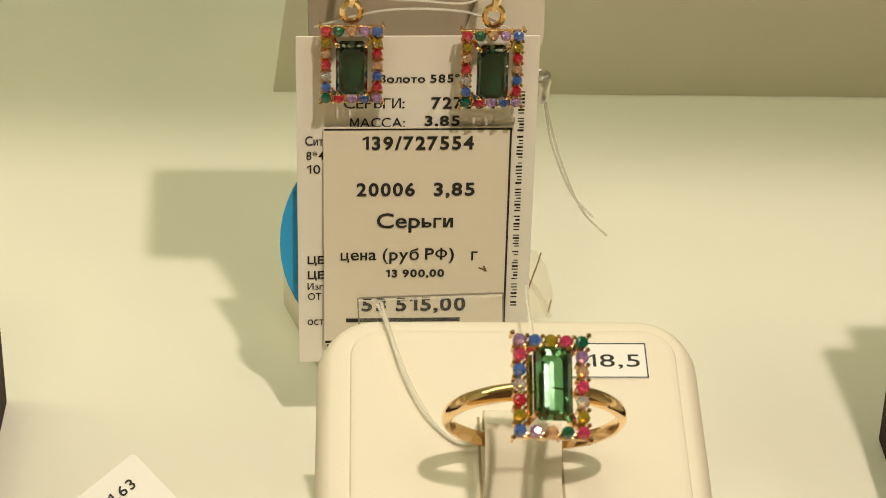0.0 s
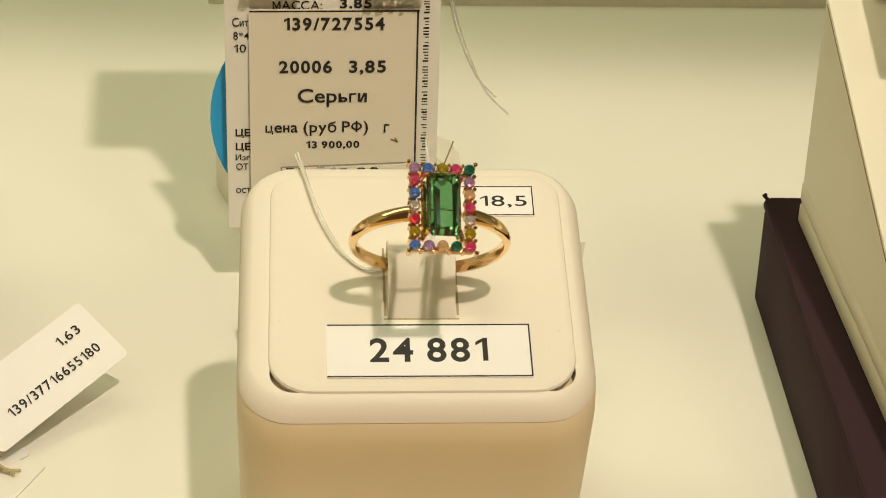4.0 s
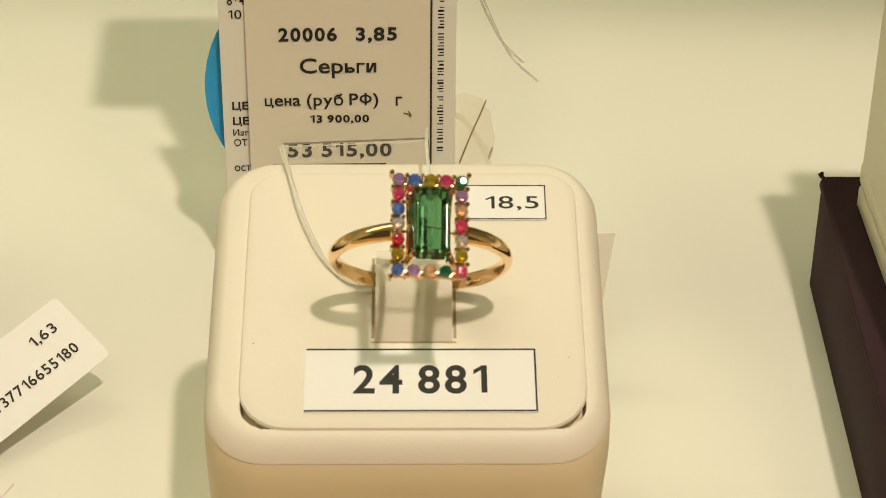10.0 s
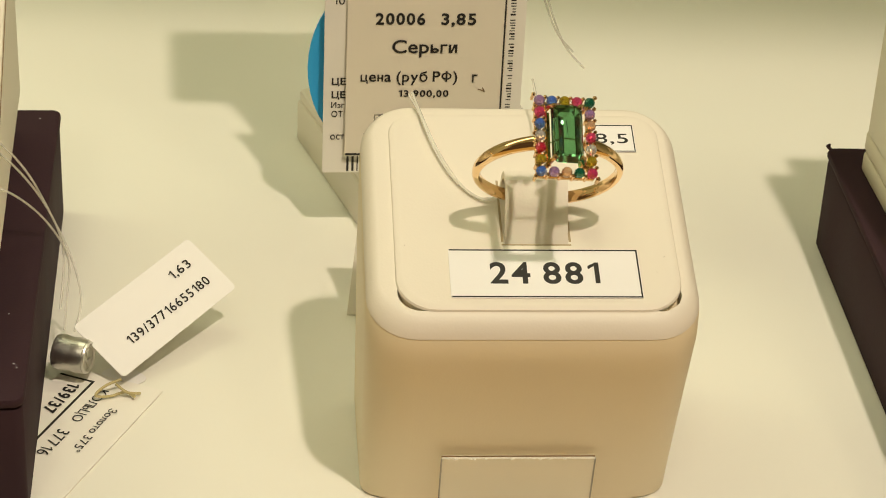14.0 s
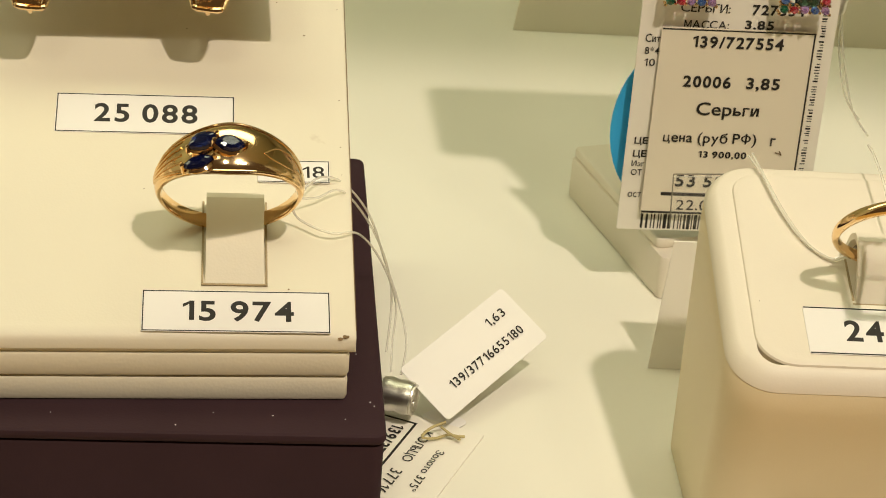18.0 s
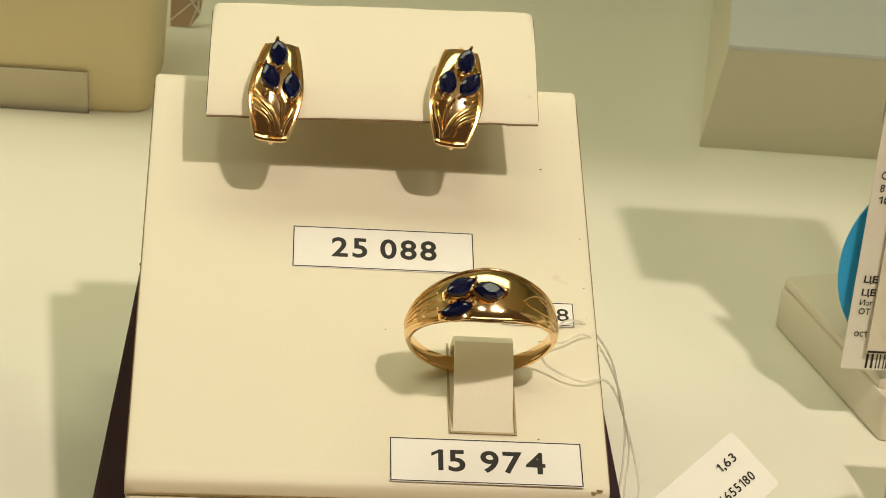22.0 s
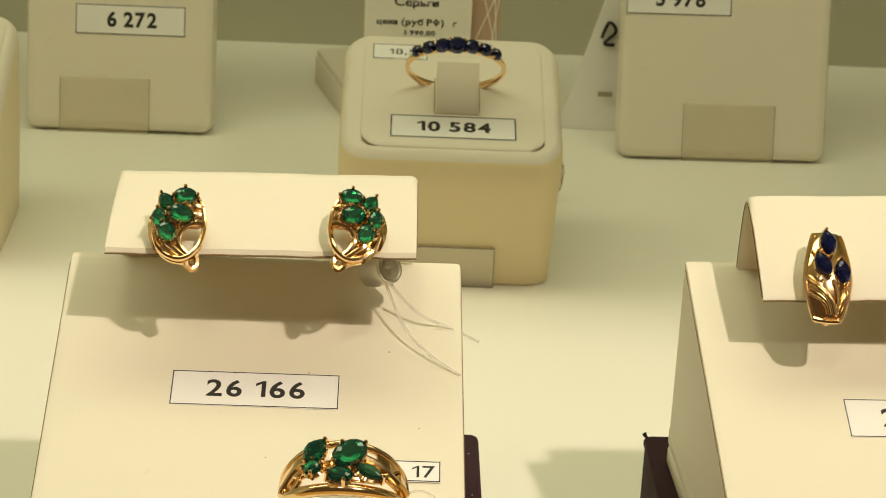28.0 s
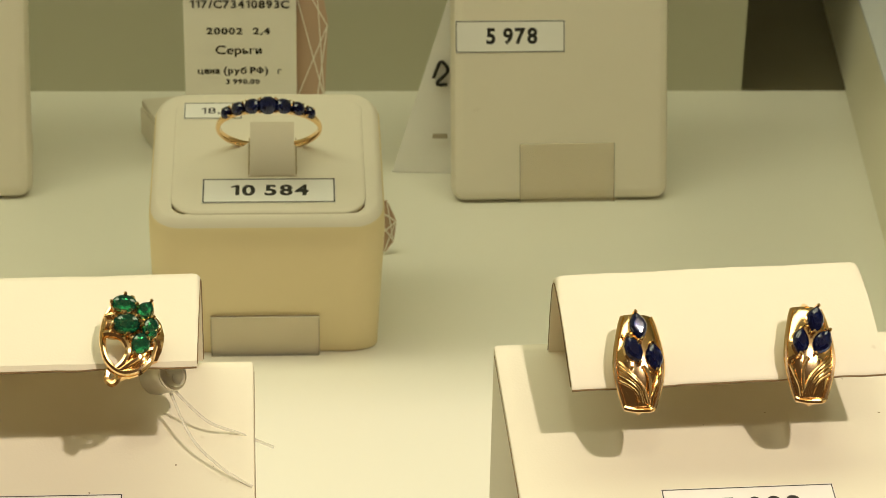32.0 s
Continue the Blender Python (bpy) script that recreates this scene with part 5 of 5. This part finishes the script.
part("holder_edge", tube([tab_at @ Vector((-10.7, 4.7, 0.0)), tab_at @ Vector((10.7, 4.7, 0.0))], 0.1, 4), NYLON, clear).visible_shadow = False
t = thing("plastic_sheet", at(0, 0), "creased clear plastic sheet lying on the shelf beside the earring stand", "plastic")
outline = [(3.2, 139.0), (5.6, 139.7), (10.8, 140.4), (13.8, 139.1), (15.0, 133.2), (15.4, 123.9), (14.8, 119.4), (14.1, 117.3), (7.7, 113.1), (4.1, 113.2)]
flat_loop = [Vector((x, y, 1.0 + 0.5 * math.sin(0.5 * x + 0.2 * y))) for x, y in outline]
sheet = part("sheet", loft([flat_loop, [p + Vector((0, 0, 0.15)) for p in flat_loop]]), FILM, t)
sheet.visible_shadow = False
# Brown wires paint the dark that refraction gives these clear folds.
part("fold", tube([(14.3, 136.9, 2.0), (13.2, 132.2, 1.9), (12.0, 127.4, 2.0), (10.6, 121.3, 2.1), (9.2, 115.2, 2.0)], 0.14, 5), EDGE, t, "sharp crease with its refracted darkness in the colour").visible_shadow = False
part("fold", tube([(14.9, 121.0, 1.6), (14.1, 117.4, 1.6)], 0.12, 5), EDGE, t).visible_shadow = False
part("soft_line", tube([(5.5, 134.4, 1.7), (8.0, 132.6, 1.9), (10.0, 130.4, 1.9), (12.0, 125.7, 1.8), (13.4, 120.2, 1.7), (14.1, 115.7, 1.6)], 0.5, 8), FILM, t, "soft brownish line across the sheet").visible_shadow = False

# ---- the back row ----


def easel(m, label, text, width, lab, slot, stud=None):
    """A tall ivory earring stand with a leaning front."""
    t = thing("earring_easel", m, label, "earring stand", "earring stands")
    lean_back = Matrix.Rotation(radians(90 - 15), 4, "X")
    part("front_panel", slab(width, 96, -9.0, 0.0, 3.4, 2.2, width / 2, 49.2, m=lean_back), IVORY, t)
    part("back_foot", slab(width - 6, 34, 0, 7, 2.0, 0.8, width / 2, 21), IVORY, t)
    x0, x1, y0, y1 = slot
    hold = part("label_holder", slab(x1 - x0, y1 - y0, 0.3, 0.95, 0.3, 0.1, (x0 + x1) / 2, (y0 + y1) / 2, m=lean_back, n=2), TINTED, t, "empty clear acrylic label holder")
    hold.visible_shadow = False
    rim_edges(hold, lean_back @ Matrix.Translation(((x0 + x1) / 2, (y0 + y1) / 2, 0)), x1 - x0, y1 - y0, 0.8)
    x0, x1, y0, y1 = lab
    price_label(t, lean_back @ Matrix.Translation(((x0 + x1) / 2, (y0 + y1) / 2, 0.02)), x1 - x0, y1 - y0, text, 13.8, 4.5, 0.4, 0.1, "lrtb", 0.24, bold=0.034)
    if stud:
        g = lean_back @ Matrix.Translation((stud[0], stud[1], 2.2))
        e = thing("earring", m, "round dark blue stud earring in a pale metal rim", "earring", "stud earrings")
        bm = bmesh.new()
        tube([g @ Vector((2.9 * math.cos(a), 2.9 * math.sin(a), 0)) for a in np.linspace(0, 2 * math.pi, 13)], 0.7, 6, bm)
        part("rim", bm, STEEL, e)
        part("gem", stone("round", 4.8, 4.8, 3.0, 0.5, m=g, n=12), G_SAPPHIRE, e, smooth=False)
        part("pin", tube([g @ Vector((0, 0, -0.4)), g @ Vector((0, 0, -3.0))], 0.5, 6), STEEL, e)
    return t


easel(at(-137.0, 296.0, 0, 0, 0, 2.0), "tall ivory earring easel with a price label and clear holder", "5 978", 58.6, (0.7, 30.2, 41.0, 49.6), (18.0, 43.6, 0.6, 16.4))
easel(at(-303.0, 300.2, 0, 0, 0, 0.5), "tall ivory earring easel with a blue stud", "6 272", 52.4, (13.6, 44.2, 27.9, 36.3), (9.8, 34.6, 0.4, 15.8), stud=(16.0, 49.8))

stand_2 = thing("earring_stand", at(-212.4, 313.0, 0, 0, 0, 16.6), "ivory earring stand with a small hanging card", "earring stand", "earring stands")
foot(stand_2)
part("post", box(17, 25, 14, 17, 10, 100, 0.6), IVORY, stand_2)
tag_at = upright(-194.2, 316.5, 40.0, 0, 0)
t = thing("hang_tag", at(0, 0), "white printed hang tag behind the sapphire ring", "tag", "hang tags")
sheet = part("card", slab(30.2, 58.0, -0.4, 0.0, 0.4, 0.1, m=tag_at, n=2), CARD, t)
printed(sheet, tag_at, [("117/C73410893C", 0.0, 10.2, 26.5, 2.3, 0.03), ("20002   2,4", -0.5, 2.6, 17.0, 2.2, 0.03), ("Серьги", -0.5, -2.9, 12.4, 3.2, 0.012), ("цена (руб РФ)   г", -0.3, -8.6, 22.5, 2.6, 0.02), ("3 990,00", 0.5, -11.6, 9.0, 1.6, 0.03)])


def pattern_card(m, w, h, label):
    t = thing("pattern_card", m, label, "card", "patterned cards")
    out = [(-w / 2, h * 0.1), (-w / 2, h), (w * 0.2, h), (w / 2, h * 0.62), (w * 0.42, h * 0.25), (w * 0.1, 0), (-w / 2, 0)]
    sheet = part("sheet", loft([[Vector((x, 0, z)) for x, z in out], [Vector((x, 0.6, z)) for x, z in out]]), PINK_CARD, t)
    bm = bmesh.new()
    for a, b in ((0, 3), (1, 4), (3, 5), (2, 4), (1, 3)):
        p, q = out[a], out[b]
        tube([(p[0] * 0.96, -0.05, p[1] * 0.98 + 0.2), (q[0] * 0.96, -0.05, q[1] * 0.98 + 0.2)], 0.22, 4, bm)
    part("printed_line", bm, CARD, sheet)


pattern_card(at(-176.5, 318.5, 9.5, 0, 0, 0), 12.0, 56.0, "brown card with pale geometric lines beside the hang tag")
pattern_card(at(-157.9, 262.0, 0.2, 0, 0, 0), 8.0, 14.5, "brown card with pale geometric lines behind the ring block")
t = thing("white_card", at(0, 0), "white folded card with grey script beside the easel", "card")
pts = [(-152.6, 322.0, 0.1), (-128.0, 320.0, 0.1), (-128.0, 326.0, 62.0), (-133.8, 326.0, 62.0)]
sheet = part("sheet", loft([[Vector(p) for p in pts], [Vector(p) + Vector((0, 0.5, 0)) for p in pts]]), PAPER, t)
bm = bmesh.new()
tube([(-141.5, 322.4, 27.5), (-139.5, 322.9, 32.0), (-137.5, 322.7, 29.5), (-140.5, 322.2, 26.0), (-137.6, 322.3, 25.6)], 0.5, 5, bm)
part("print_bar", bm, INK, sheet)
bm = bmesh.new()
box(-141.5, -137.4, 320.5, 320.9, 10.5, 11.8, bm=bm)
part("print_bar", bm, TAUPE, sheet)
